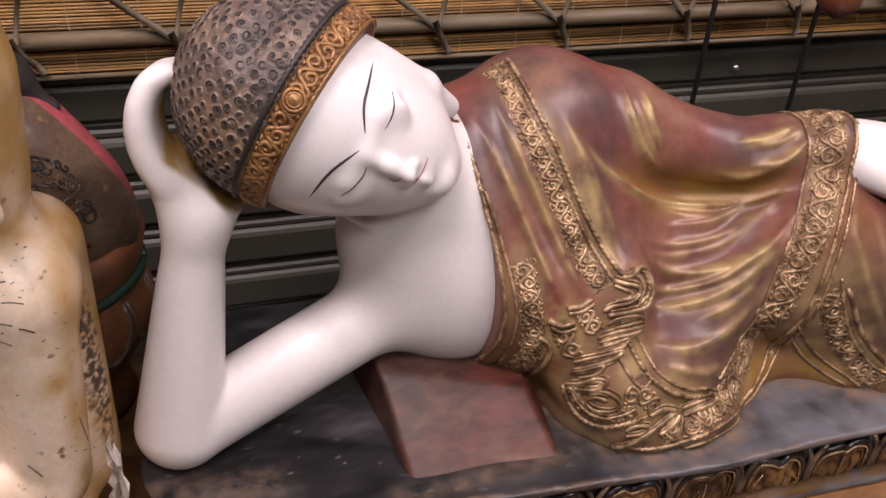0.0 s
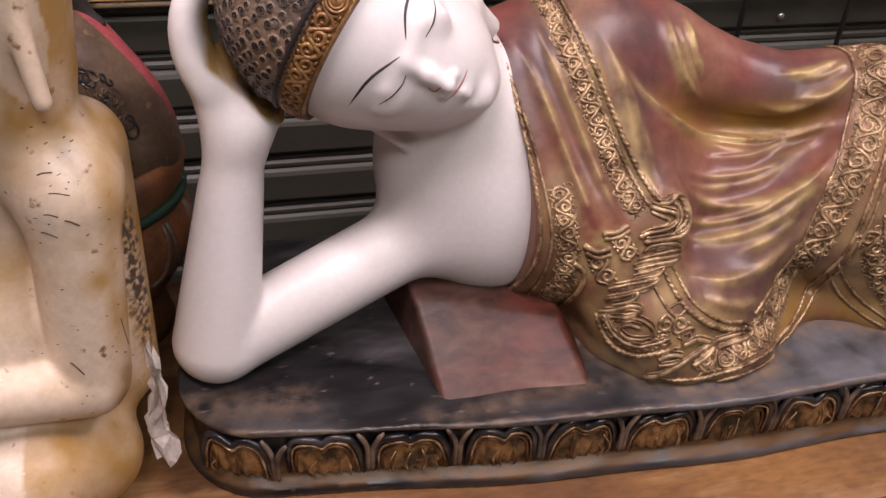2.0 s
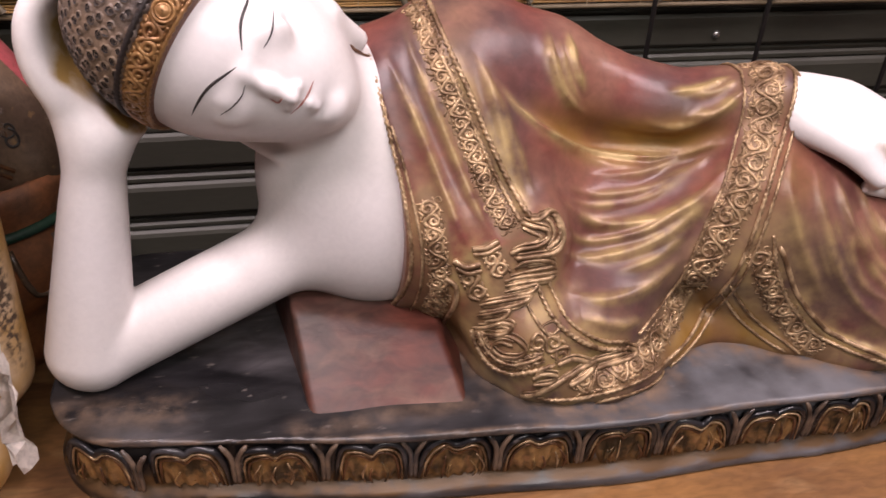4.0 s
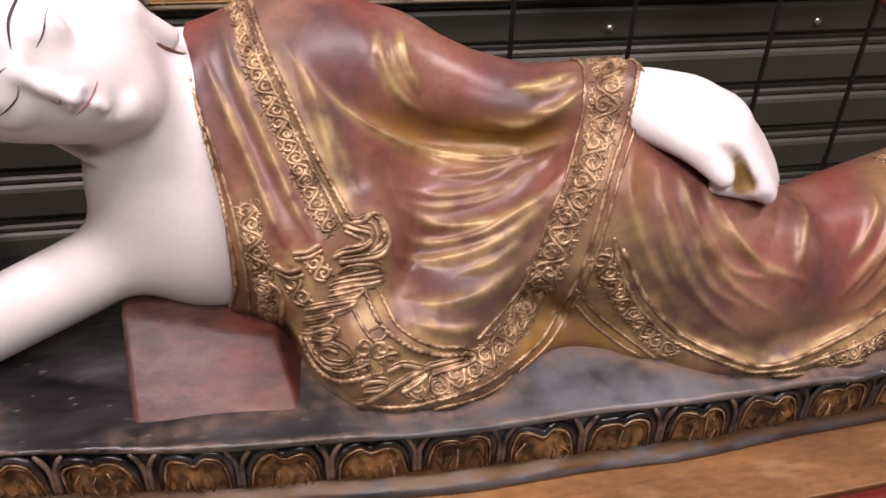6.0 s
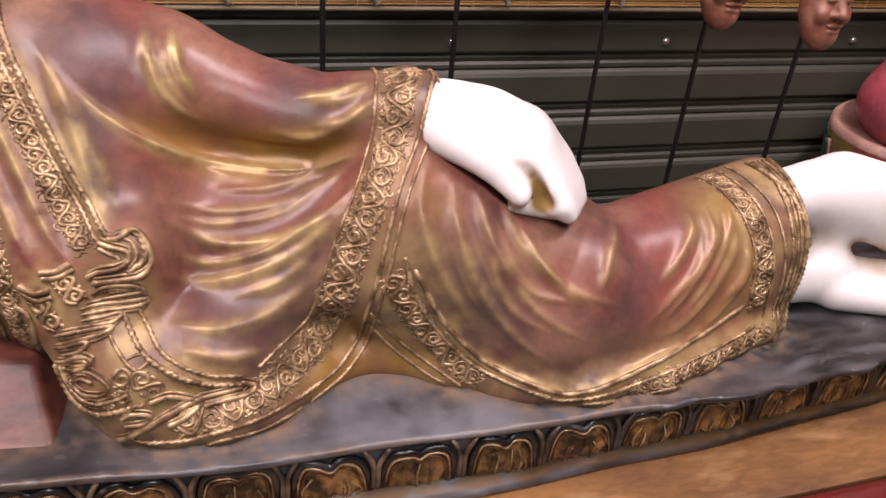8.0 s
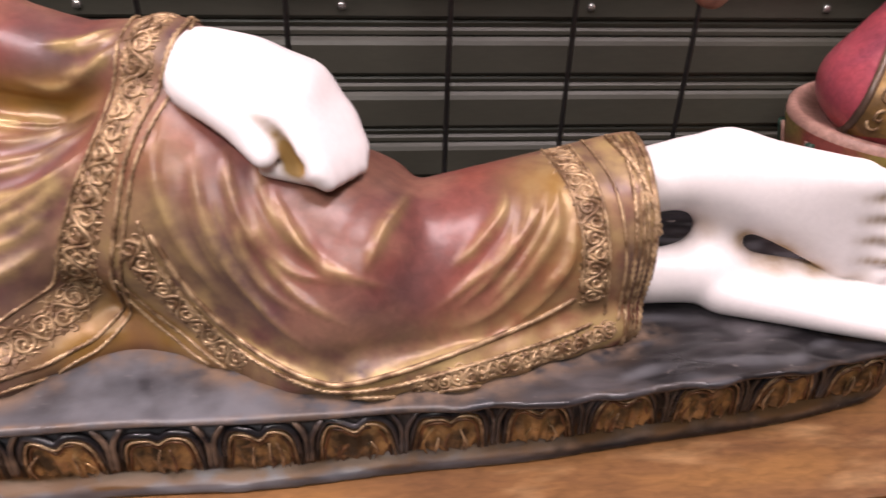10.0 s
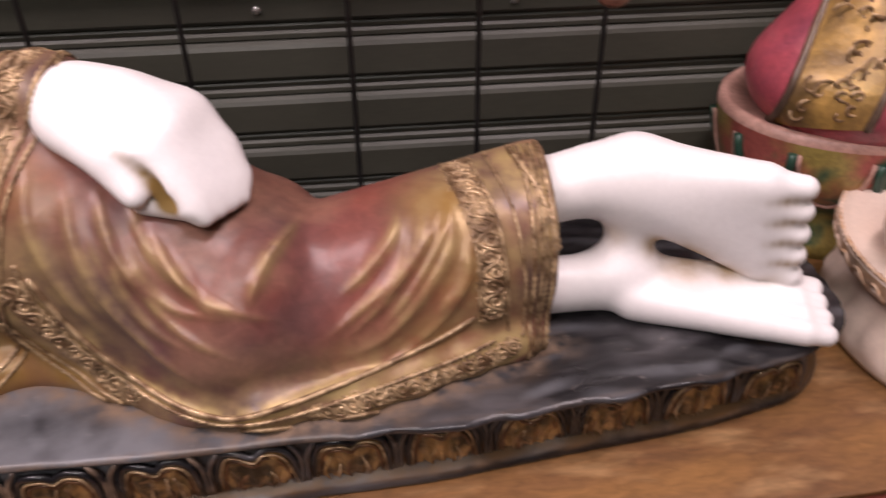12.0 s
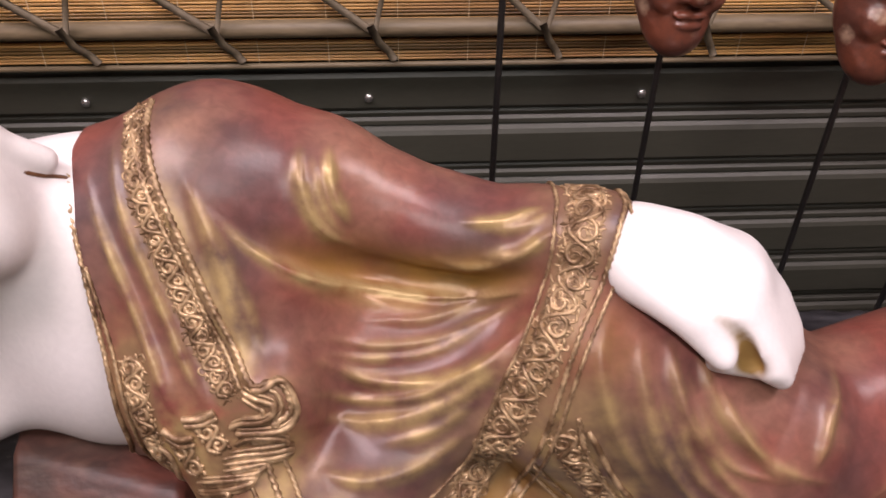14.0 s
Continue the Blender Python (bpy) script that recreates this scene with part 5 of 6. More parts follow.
for name in ("rope_a", "rope_b", "neck_a", "drape_rope", "drape_rope_in", "drape_rope_lo", "knee_rope", "hem_low"):
    rope(name, 0.0027 if name in ("rope_a", "drape_rope_in") else 0.0021)
for name in ("neck_b", "drape_line", "drape_edge", "knee_line", "knee_inner", "hem_a", "hem_b", "hem_c"):
    rope(name, 0.0016)
rope("hem_d", 0.0028)
for dx, rad in ((-0.004, 0.0026), (-0.0115, 0.0016), (-0.0165, 0.0016), (-0.024, 0.0022)):
    ring = []
    for a in np.linspace(1.2, 4.6, 60):
        h = 0.095 * math.sin(a)
        start = Vector((1.140 + dx + 0.04 * h - 0.6 * h * h, 0.73 + 0.3 * math.cos(a), 0.235 + 0.3 * math.sin(a)))
        hit = robe_t.ray_cast(start, Vector((0, -math.cos(a), -math.sin(a))))
        if hit[0] is not None:
            ring.append(np.array(hit[0]) + 0.0010 * np.array(hit[1]))
    if len(ring) > 8:
        tube(spline(ring, 240), rad, GOLD, twist=900.0, sides=7)
cord("neck_tip", 0.003)
for name, w in (("scroll_a", 0.020), ("neck_scroll", 0.022), ("drape_scroll", 0.034), ("knee_scroll", 0.026), ("hem_low_scroll", 0.020), ("hem_scroll", 0.026)):
    line = laid(name, robe_t, 60)
    if len(line) > 3:
        scrolls(line, w, robe_t, GOLD, 0.0014)
        filigree(line, w * 1.05, robe_t, GOLD)
for name, w in (("barrel_a", 0.024), ("barrel_b", 0.022), ("spray", 0.024), ("leaf_b", 0.016)):
    line = laid(name, robe_t, 60)
    if len(line) > 3:
        scrolls(line, w, robe_t, GOLD, 0.0015)
for name, rad in (("collar_a", 0.0034), ("collar_b", 0.0026), ("collar_c", 0.0036), ("collar_d", 0.0026)):
    cord(name, rad, lift=0.0020)
for name, rad in (("ruffle_a", 0.0044), ("ruffle_b", 0.0040), ("ruffle_c", 0.0044), ("ruffle_d", 0.0040), ("ruffle_e", 0.0040), ("ruffle_f", 0.0042), ("hook_a", 0.0032), ("hook_b", 0.0026),
                  ("leaf_b", 0.0020), ("leaf_c", 0.0020), ("tail_a", 0.0034), ("tail_b", 0.0026), ("tail_c", 0.0030), ("tail_d", 0.0030), ("tail_e", 0.0026)):
    line = laid(name, robe_t, 50)
    if len(line) > 3:
        if name[0] == "r":
            for k in range(-1, 2):
                tube(line[3 + 2 * abs(k):-3 - 2 * abs(k)] + np.array((0.0012 * k, 0, 0.0042 * k)), rad * (0.62 - 0.12 * abs(k)), GOLD, lift=0.0028 - 0.0014 * abs(k), tree=robe_t, sides=7, ends=0.3, taper=True)
        else:
            tube(line, rad, GOLD, lift=0.0018, tree=robe_t, sides=8, ends=0.3)
            tube(line + np.array((0.0015, 0, 0.0050)), rad * 0.5, GOLD, lift=0.0020, tree=robe_t, ends=0.3)
rope("leaf_a", 0.0026)
cord("edge_knee", 0.0030, lift=0.0006, n=90)
for name in ("brow_low", "brow_up"):
    cord(name, 0.0016, INK, skin_t, lift=-0.0006, n=24, taper=True)
for name, rad in (("panel_a", 0.0021), ("panel_c", 0.0018), ("hook_c", 0.0022), ("hook_d", 0.0020)):
    cord(name, rad, GOLD, robe_t, taper=name[0] == "p")
for name in ("lid_low", "lid_up"):
    cord(name, 0.0009, INK, skin_t, lift=-0.0003, n=20, taper=True)
cord("mouth", 0.0011, LIP, skin_t, lift=-0.0004, n=20, taper=True)
cord("ear_slit", 0.0022, GOLDDARK, skin_t, lift=-0.0008, n=14)
cord("nostril", 0.0010, LIP, skin_t, lift=-0.0004, n=10)

# head band: two beaded edges and a run of curls between
# the ink cord paints the dark of the groove between band and hair
for off, rad, mat, under in ((-0.0138, 0.0022, HEADGOLD, band_t), (0.0138, 0.0020, HEADGOLD, band_t), (0.0108, 0.0011, HEADGOLD, band_t), (-0.0168, 0.0026, INK, hair_t)):
    ring = []
    for a in np.linspace(-2.6, 2.6, 260):
        d = EAR * np.sin(a) + NOSE * np.cos(a)
        d = d - (0.592 * (d @ NOSE) + 0.057 * (d @ EAR)) * CHIN
        hit = under.ray_cast(Vector(HEAD + (-0.054 + off) * CHIN + 0.25 * d), Vector(-d).normalized())
        if hit[0] is not None:
            ring.append(np.array(hit[0]))
    tube(ring, rad, mat, twist=1000.0, sides=6)
ring = []
for a in np.linspace(-1.7, 1.7, 80):
    d = EAR * np.sin(a) + NOSE * np.cos(a)
    d = d - (0.592 * (d @ NOSE) + 0.057 * (d @ EAR)) * CHIN
    hit = band_t.ray_cast(Vector(HEAD - 0.054 * CHIN + 0.25 * d), Vector(-d).normalized())
    if hit[0] is not None:
        ring.append(np.array(hit[0]))
scrolls(np.array(ring), 0.0215, band_t, HEADGOLD, 0.0017)
filigree(np.array(ring), 0.0205, band_t, HEADGOLD)
# flower boss in the middle of the head band
c = np.array(ring[44])
n = np.array(band_t.find_nearest(Vector(c))[1])
u = np.cross(n, CHIN) / np.linalg.norm(np.cross(n, CHIN))
w = np.cross(n, u)
for rad, high, thick in ((0.0088, 0.0022, 0.0016), (0.0058, 0.0030, 0.0013)):
    tube([c + rad * (np.cos(a) * u + np.sin(a) * w) + high * n for a in np.linspace(0, 2 * np.pi, 26)], thick, HEADGOLD, ends=1.0)
verts = [c + q * (np.cos(k * np.pi / 6) * u + np.sin(k * np.pi / 6) * w) + h * n for q, h in ((0.0088, 0.0012), (0.0055, 0.0036), (0.0030, 0.0050), (0.0008, 0.0054)) for k in range(12)]
add_to_statue(verts, [(r * 12 + k, r * 12 + (k + 1) % 12, r * 12 + 12 + (k + 1) % 12, r * 12 + 12 + k) for r in range(3) for k in range(12)], HEADGOLD)

# rows of pitted curls over the hair
count = 1150
for i in range(count):
    zf = 1 - 2 * (i + 0.5) / count
    a = i * 2.399963
    d = np.array((np.sqrt(1 - zf * zf) * np.cos(a), np.sqrt(1 - zf * zf) * np.sin(a), zf))
    hit = hair_t.ray_cast(Vector(CROWN + 0.3 * d), Vector(-d))
    if hit[0] is None or (np.array(hit[0]) - HEAD) @ BANDN > -0.073 or hit[0][1] > 0.80:
        continue
    p, n = np.array(hit[0]), np.array(hit[1])
    u = np.cross(n, (0.3, 0.2, 0.9))
    u /= np.linalg.norm(u)
    w = np.cross(n, u)
    p = p + rng.uniform(-0.0022, 0.0022) * u + rng.uniform(-0.0022, 0.0022) * w
    r0 = 0.0050 * rng.uniform(0.8, 1.2)
    turn, oval = rng.uniform(0, 6), rng.uniform(0.75, 1.2)
    rows = [(1.30, -0.0012), (0.90, 0.0006), (0.68, 0.0009), (0.42, -0.0002), (0.12, rng.uniform(-0.0002, 0.0012))]
    verts = [p + rr * r0 * rng.uniform(0.85, 1.15) * (oval * np.cos(k * 0.8976 + turn) * u + np.sin(k * 0.8976 + turn) * w) + hh * n for rr, hh in rows for k in range(7)]
    ring_of = lambda q: [(q * 7 + k, q * 7 + (k + 1) % 7, q * 7 + 7 + (k + 1) % 7, q * 7 + 7 + k) for k in range(7)]
    add_to_statue(verts[:21], ring_of(0) + ring_of(1), HAIR)
    # shallow pit floors, coloured dark so that they look deep
    add_to_statue(verts[14:], ring_of(0) + ring_of(1) + [tuple(range(14, 21))], HAIRTIP)

# petals round the base: two-lobed tops, gilt inside, with forked posts between them
def lobe(u):
    return (1 - abs(u) ** 5) ** 0.5 * 0.96 - 0.13 * math.exp(-((u / 0.20) ** 2))


def base_edge(x):
    d = max(0.0, x - 1.399, -0.055 - x)
    return float(base_front(np.array(x))) + 0.0985 - math.sqrt(max(0.085 ** 2 - d * d, 0.0))


x = -0.0796
while x < 1.45:
    y = base_edge(x)
    slope = (base_edge(x + 0.01) - base_edge(x - 0.01)) / 0.02
    t = np.array((1.0, slope, 0)) / math.hypot(1, slope)
    out = np.array((slope, -1.0, 0)) / math.hypot(1, slope)
    up = np.array((0, 0, 1.0))
    y = y + 0.55 * float(base_foot(x))
    c = np.array((x, y, 0.0805 + rng.uniform(-0.001, 0.001)))
    wide, high = 0.0395 * rng.uniform(0.93, 1.04), 0.0575 * rng.uniform(0.95, 1.03)
    lean, wob = rng.uniform(-0.005, 0.005), rng.uniform(0, 6)
    ang = np.linspace(-1.0, 1.0, 30)
    for sc, rad, mat, fwd in ((1.0, 0.0036, BLACK, 0.0065), (0.90, 0.0013, GOLD, 0.0088), (0.80, 0.0017, GOLDDARK, 0.0072)):
        tube([c + t * (wide * sc * u + lean * lobe(u) + 0.0018 * math.sin(7 * u + wob)) + up * high * max(0.02, lobe(u) - 1.05 * (1 - sc)) + out * (fwd - 0.003 * u * u + 0.0015 * math.sin(5 * u + wob)) for u in ang], rad * rng.uniform(0.9, 1.2), mat, sides=6, ends=0.6)
    cols, rows = 25, 7
    verts = []
    for v in np.linspace(0, 1, rows):
        for u in np.linspace(-1, 1, cols):
            rib = 0.0020 * math.cos(15 * u * (1 - 0.35 * v) + 0.6 * wob) + 0.0010 * math.sin(31 * u + 9 * v + wob)
            verts.append(c + t * (wide * 0.86 * u * (0.88 + 0.12 * v)) + up * high * (v * max(0.05, lobe(0.9 * u) - 0.10)) + out * (0.0030 + 0.0045 * math.sin(0.35 + 2.4 * v) - 0.0040 * u * u + rib * (1 - 0.3 * v)))
    add_to_statue(verts, [(r * cols + k, r * cols + k + 1, (r + 1) * cols + k + 1, (r + 1) * cols + k) for r in range(rows - 1) for k in range(cols - 1)], BRONZE)
    for k in range(rng.choice((3, 4, 5))):
        u = rng.uniform(-0.7, 0.7)
        tip = up * high * rng.uniform(0.35, 0.62)
        tube(spline(np.array([c + t * wide * u + out * 0.0078, c + t * (wide * u * 1.1 + 0.003 * math.sin(k + wob)) + 0.5 * tip + out * 0.0100, c + t * (wide * u * 0.8) + tip + out * 0.0085]), 7), rng.uniform(0.0010, 0.0016), rng.choice((GOLD, GOLDDARK, BRONZE)), sides=5, taper=True)
    for sgn in (-1, 1):
        if x > 1.36:
            continue
        e = c + t * 0.0456
        tube([e + up * h + out * (0.0062 + 0.10 * h * max(0, h - 0.02)) + t * sgn * (0.0022 + 7.0 * max(0, h - 0.032) ** 1.8) for h in np.linspace(0.004, 0.060, 10)], 0.0030 if x < 0.75 else 0.0024, BLACK, sides=6, ends=0.6, hollow=0.55 if x < 0.75 else 0.15)
    x += 0.0912

# cushion under the chest
bm = bmesh.new()
low = [(0.138, 0.574, 0.138), (0.306, 0.572, 0.138), (0.330, 0.80, 0.140), (0.10, 0.80, 0.140)]
high = [(0.122, 0.690, 0.214), (0.285, 0.650, 0.196), (0.300, 0.80, 0.220), (0.115, 0.80, 0.225)]
vs = [bm.verts.new(v) for v in low + high]
for f in ((0, 1, 5, 4), (1, 2, 6, 5), (2, 3, 7, 6), (3, 0, 4, 7), (4, 5, 6, 7)):
    bm.faces.new([vs[i] for i in f])
bmesh.ops.recalc_face_normals(bm, faces=bm.faces[:])
bmesh.ops.bevel(bm, geom=bm.edges[:], offset=0.008, segments=3, affect="EDGES", profile=0.6)
bm.verts.index_update()
add_to_statue([v.co[:] for v in bm.verts], [[v.index for v in f.verts] for f in bm.faces], CUSHION)
bm.free()

statue = mesh_object("reclining_statue", np.vstack(statue_v), statue_f, STATUE_MATS, index=statue_m)
for name, values in statue_paint.items():
    att = statue.data.attributes.new(name, "FLOAT", "POINT")
    att.data.foreach_set("value", np.concatenate(values).astype(np.float32))
tagged(statue, "white reclining statue in gilded brown robe on black base", "statue")


# ---- cables and hanging masks ----
CABLES = ((0.597, 0.917), (0.760, 0.925), (0.948, 0.905), (1.096, 0.912), (1.239, 0.898))
for x, y in CABLES:
    bm = bmesh.new()
    bmesh.ops.create_cone(bm, cap_ends=True, segments=8, radius1=0.0034, radius2=0.0034, depth=2.9, matrix=Matrix.Translation((x, y, 0.752)))
    tagged(part("hanging_cable", bm, CABLE, None, smooth=True), "thin black cable hanging in front of the shutter", "cable", "hanging cables")


def mask_mesh(name, mat, open_mouth):
    so = Solid((-0.065, -0.06, -0.02), (0.065, 0.05, 0.16), 0.0022)
    so.ball((0, 0, 0.085), (0.048, 0.034, 0.066), 0.01)
    so.ball((0, -0.010, 0.030), (0.028, 0.026, 0.028), 0.02)
    so.cone((0, -0.030, 0.100), (0, -0.044, 0.070), 0.006, 0.010, 0.010)
    for s in (-1, 1):
        so.cone((0.008 * s, -0.032, 0.108), (0.036 * s, -0.022, 0.106), 0.005, 0.004, 0.008)
        so.ball((0.019 * s, -0.031, 0.093), (0.010, 0.006, 0.005), 0.004)
        so.ball((0.012 * s, -0.038, 0.068), (0.006, 0.006, 0.005), 0.004)
        so.ball((0.024 * s, -0.026, 0.066), (0.014, 0.010, 0.014), 0.010)
    so.ball((0, -0.036, 0.050), (0.018, 0.005, 0.0045), 0.003)
    so.ball((0, -0.035, 0.040), (0.014, 0.005, 0.0045), 0.003)
    if open_mouth:
        so.ball((0, -0.044, 0.045), (0.012, 0.008, 0.003), 0.002, cut=True)
    v, f = so.skin()
    return v, f, mat, name


masks = []
for (x, y), z, sc, mat, lab in ((CABLES[1], 0.500, 1.3, MASKRED, "small red mask with worn pale paint on a cable"), (CABLES[2], 0.478, 1.35, MASKRED, "red mask with flaking pale paint on a cable"),
                                (CABLES[3], 0.437, 1.0, MASKBROWN, "small brown mask hanging on a black cable"), (CABLES[4], 0.414, 1.02, MASKBROWN, "brown wooden mask hanging on a black cable")):
    v, f, m, n = mask_mesh("hanging_mask", mat, z < 0.45)
    ob = mesh_object(n, v * sc * 0.72, f, m)
    ob.location = (x - 0.008, y - 0.034, z + 0.016)
    ob.rotation_euler = (math.radians(-6), math.radians(4), math.radians(8))
    tagged(ob, lab, "mask", "hanging masks")


# ---- things beside the statue ----
def lathe(profile, n=48, y_scale=1.0):
    v = [(r * math.cos(math.tau * k / n), r * y_scale * math.sin(math.tau * k / n), z) for r, z in profile for k in range(n)]
    f = [(i * n + k, i * n + (k + 1) % n, (i + 1) * n + (k + 1) % n, (i + 1) * n + k) for i in range(len(profile) - 1) for k in range(n)]
    return v, f


def merged(name, pieces, mats, label, category):
    v, f, m, base = [], [], [], 0
    for pv, pf, mat in pieces:
        v.append(np.asarray(pv, float))
        f += [tuple(int(i) + base for i in q) for q in pf]
        m += [mats.index(mat)] * len(pf)
        base += len(pv)
    return tagged(mesh_object(name, np.vstack(v), f, mats, index=m), label, category)


def tube_mesh(points, radius, sides=6):
    p = np.asarray(points, float)
    tan = np.gradient(p, axis=0)
    tan /= np.maximum(np.linalg.norm(tan, axis=1), 1e-9)[:, None]
    a = np.cross(tan, (0.1, -0.7, 0.7))
    a /= np.linalg.norm(a, axis=1)[:, None]
    b = np.cross(a, tan)
    v = [p[i] + radius * (math.cos(math.tau * k / sides) * a[i] + math.sin(math.tau * k / sides) * b[i]) for i in range(len(p)) for k in range(sides)]
    f = [(i * sides + k, i * sides + (k + 1) % sides, (i + 1) * sides + (k + 1) % sides, (i + 1) * sides + k) for i in range(len(p) - 1) for k in range(sides)]
    f += [tuple(range(sides))[::-1], tuple((len(p) - 1) * sides + k for k in range(sides))]
    return v, f


def cream_statue():
    so = Solid((-0.55, 0.40, 0.04), (-0.10, 0.90, 0.86), 0.004)
    so.ball((-0.300, 0.695, 0.40), (0.100, 0.080, 0.16), 0.03)
    so.cone((-0.188, 0.700, 0.42), (-0.198, 0.690, 0.17), 0.046, 0.047, 0.02)
    so.ball((-0.305, 0.665, 0.24), (0.105, 0.080, 0.14), 0.03)
    # upper arm, elbow, forearm
    so.cone((-0.184, 0.630, 0.408), (-0.201, 0.622, 0.222), 0.038, 0.035, 0.006)
    so.cone((-0.203, 0.618, 0.212), (-0.320, 0.578, 0.248), 0.033, 0.028, 0.006)
    so.cone((-0.26, 0.660, 0.50), (-0.190, 0.650, 0.425), 0.050, 0.045, 0.03)
    so.cone((-0.225, 0.660, 0.52), (-0.212, 0.645, 0.60), 0.064, 0.062, 0.03)
    so.ball((-0.235, 0.64, 0.690), (0.090, 0.095, 0.105), 0.02)
    so.cone((-0.186, 0.604, 0.590), (-0.177, 0.590, 0.512), 0.0095, 0.0075, 0.004)
    # lap and knee
    so.cone((-0.31, 0.66, 0.135), (-0.232, 0.630, 0.105), 0.080, 0.058, 0.03)
    so.ball((-0.285, 0.585, 0.125), (0.075, 0.06, 0.062), 0.02)
    so.keep(lambda x, y, z: TABLE - z + 0 * x + 0 * y)
    v, f = so.skin()
    t = tree_of(v, f)
    pieces = [(v, f, CREAM)]
    r = random.Random(3)
    # carved strokes and cracks
    for pts in ([(-0.196, 0.448), (-0.176, 0.450)], [(-0.192, 0.431), (-0.170, 0.428)], [(-0.200, 0.412), (-0.180, 0.408)], [(-0.205, 0.396), (-0.186, 0.388)], [(-0.186, 0.405), (-0.172, 0.400)], [(-0.212, 0.255), (-0.196, 0.238)], [(-0.160, 0.30), (-0.157, 0.27)]):
        (xa, za), (xb, zb) = pts
        xb, zb = xa + r.uniform(0.5, 0.8) * (xb - xa), zb + r.uniform(-0.002, 0.002)
        line = []
        for k in range(10):
            hit = t.ray_cast(Vector((0.0, 0.05, 0.75)), (Vector((xa + (xb - xa) * k / 9, 0.60, za + (zb - za) * k / 9 + 0.0006 * math.sin(0.5 * k))) - Vector((0.0, 0.05, 0.75))).normalized())
            if hit[0] is not None:
                line.append(np.array(hit[0]))
        if len(line) > 3:
            pieces.append((*tube_mesh(line, r.uniform(0.0005, 0.0008), 5), BROWNRELIEF))
    # flecks of dirt, thickest along the neck, the shoulder and the back of the arm
    for i in range(42):
        k = i % 3
        xa, za = ((r.gauss(-0.190, 0.016), r.gauss(0.455, 0.030)), (r.gauss(-0.160, 0.008), r.uniform(0.22, 0.42)), (r.uniform(-0.24, -0.16), r.uniform(0.16, 0.50)))[k]
        long, lean = r.uniform(0.001, 0.0032), r.uniform(-0.6, 0.6)
        line = []
        for u in (0, 0.5, 1):
            hit = t.ray_cast(Vector((0.0, 0.05, 0.75)), (Vector((xa + long * u, 0.60, za + lean * long * u)) - Vector((0.0, 0.05, 0.75))).normalized())
            if hit[0] is not None:
                line.append(np.array(hit[0]))
        if len(line) == 3 and np.linalg.norm(line[2] - line[0]) < 0.008:
            pieces.append((*tube_mesh(line, r.uniform(0.00025, 0.00065), 5), BROWNRELIEF))
    ob = merged("seated_statue", pieces, [CREAM, BROWNRELIEF], "aged cream stone seated statue with dark cracks", "statue")
    co = np.zeros(len(ob.data.vertices) * 3)
    ob.data.vertices.foreach_get("co", co)
    co = co.reshape(-1, 3)
    nr = np.zeros(len(co) * 3)
    ob.data.vertices.foreach_get("normal", nr)
    nr = nr.reshape(-1, 3)
    seam = near(co, np.array([(-0.146 - 0.0010 * k, 0.650, 0.425 - 0.0095 * k) for k in range(20)]), 0.013)
    seam = np.maximum(seam, 0.8 * near(co, np.array([(-0.150 - 0.0004 * k, 0.672, 0.40 - 0.012 * k) for k in range(20)]), 0.012))
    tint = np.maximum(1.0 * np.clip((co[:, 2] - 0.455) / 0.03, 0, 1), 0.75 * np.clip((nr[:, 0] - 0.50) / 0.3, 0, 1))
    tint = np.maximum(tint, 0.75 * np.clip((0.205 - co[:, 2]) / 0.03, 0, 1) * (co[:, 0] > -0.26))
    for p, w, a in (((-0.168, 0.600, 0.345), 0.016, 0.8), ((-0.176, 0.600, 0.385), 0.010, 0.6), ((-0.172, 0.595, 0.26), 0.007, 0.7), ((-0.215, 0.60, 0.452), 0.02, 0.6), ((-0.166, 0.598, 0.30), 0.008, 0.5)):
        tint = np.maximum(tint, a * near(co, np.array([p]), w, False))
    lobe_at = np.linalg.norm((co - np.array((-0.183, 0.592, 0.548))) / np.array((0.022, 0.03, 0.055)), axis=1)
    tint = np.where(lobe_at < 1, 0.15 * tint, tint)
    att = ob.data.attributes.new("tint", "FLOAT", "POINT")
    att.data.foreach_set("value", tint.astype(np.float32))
    att = ob.data.attributes.new("stain", "FLOAT", "POINT")
    att.data.foreach_set("value", (1.05 * seam).astype(np.float32))
    return ob


cream_statue()


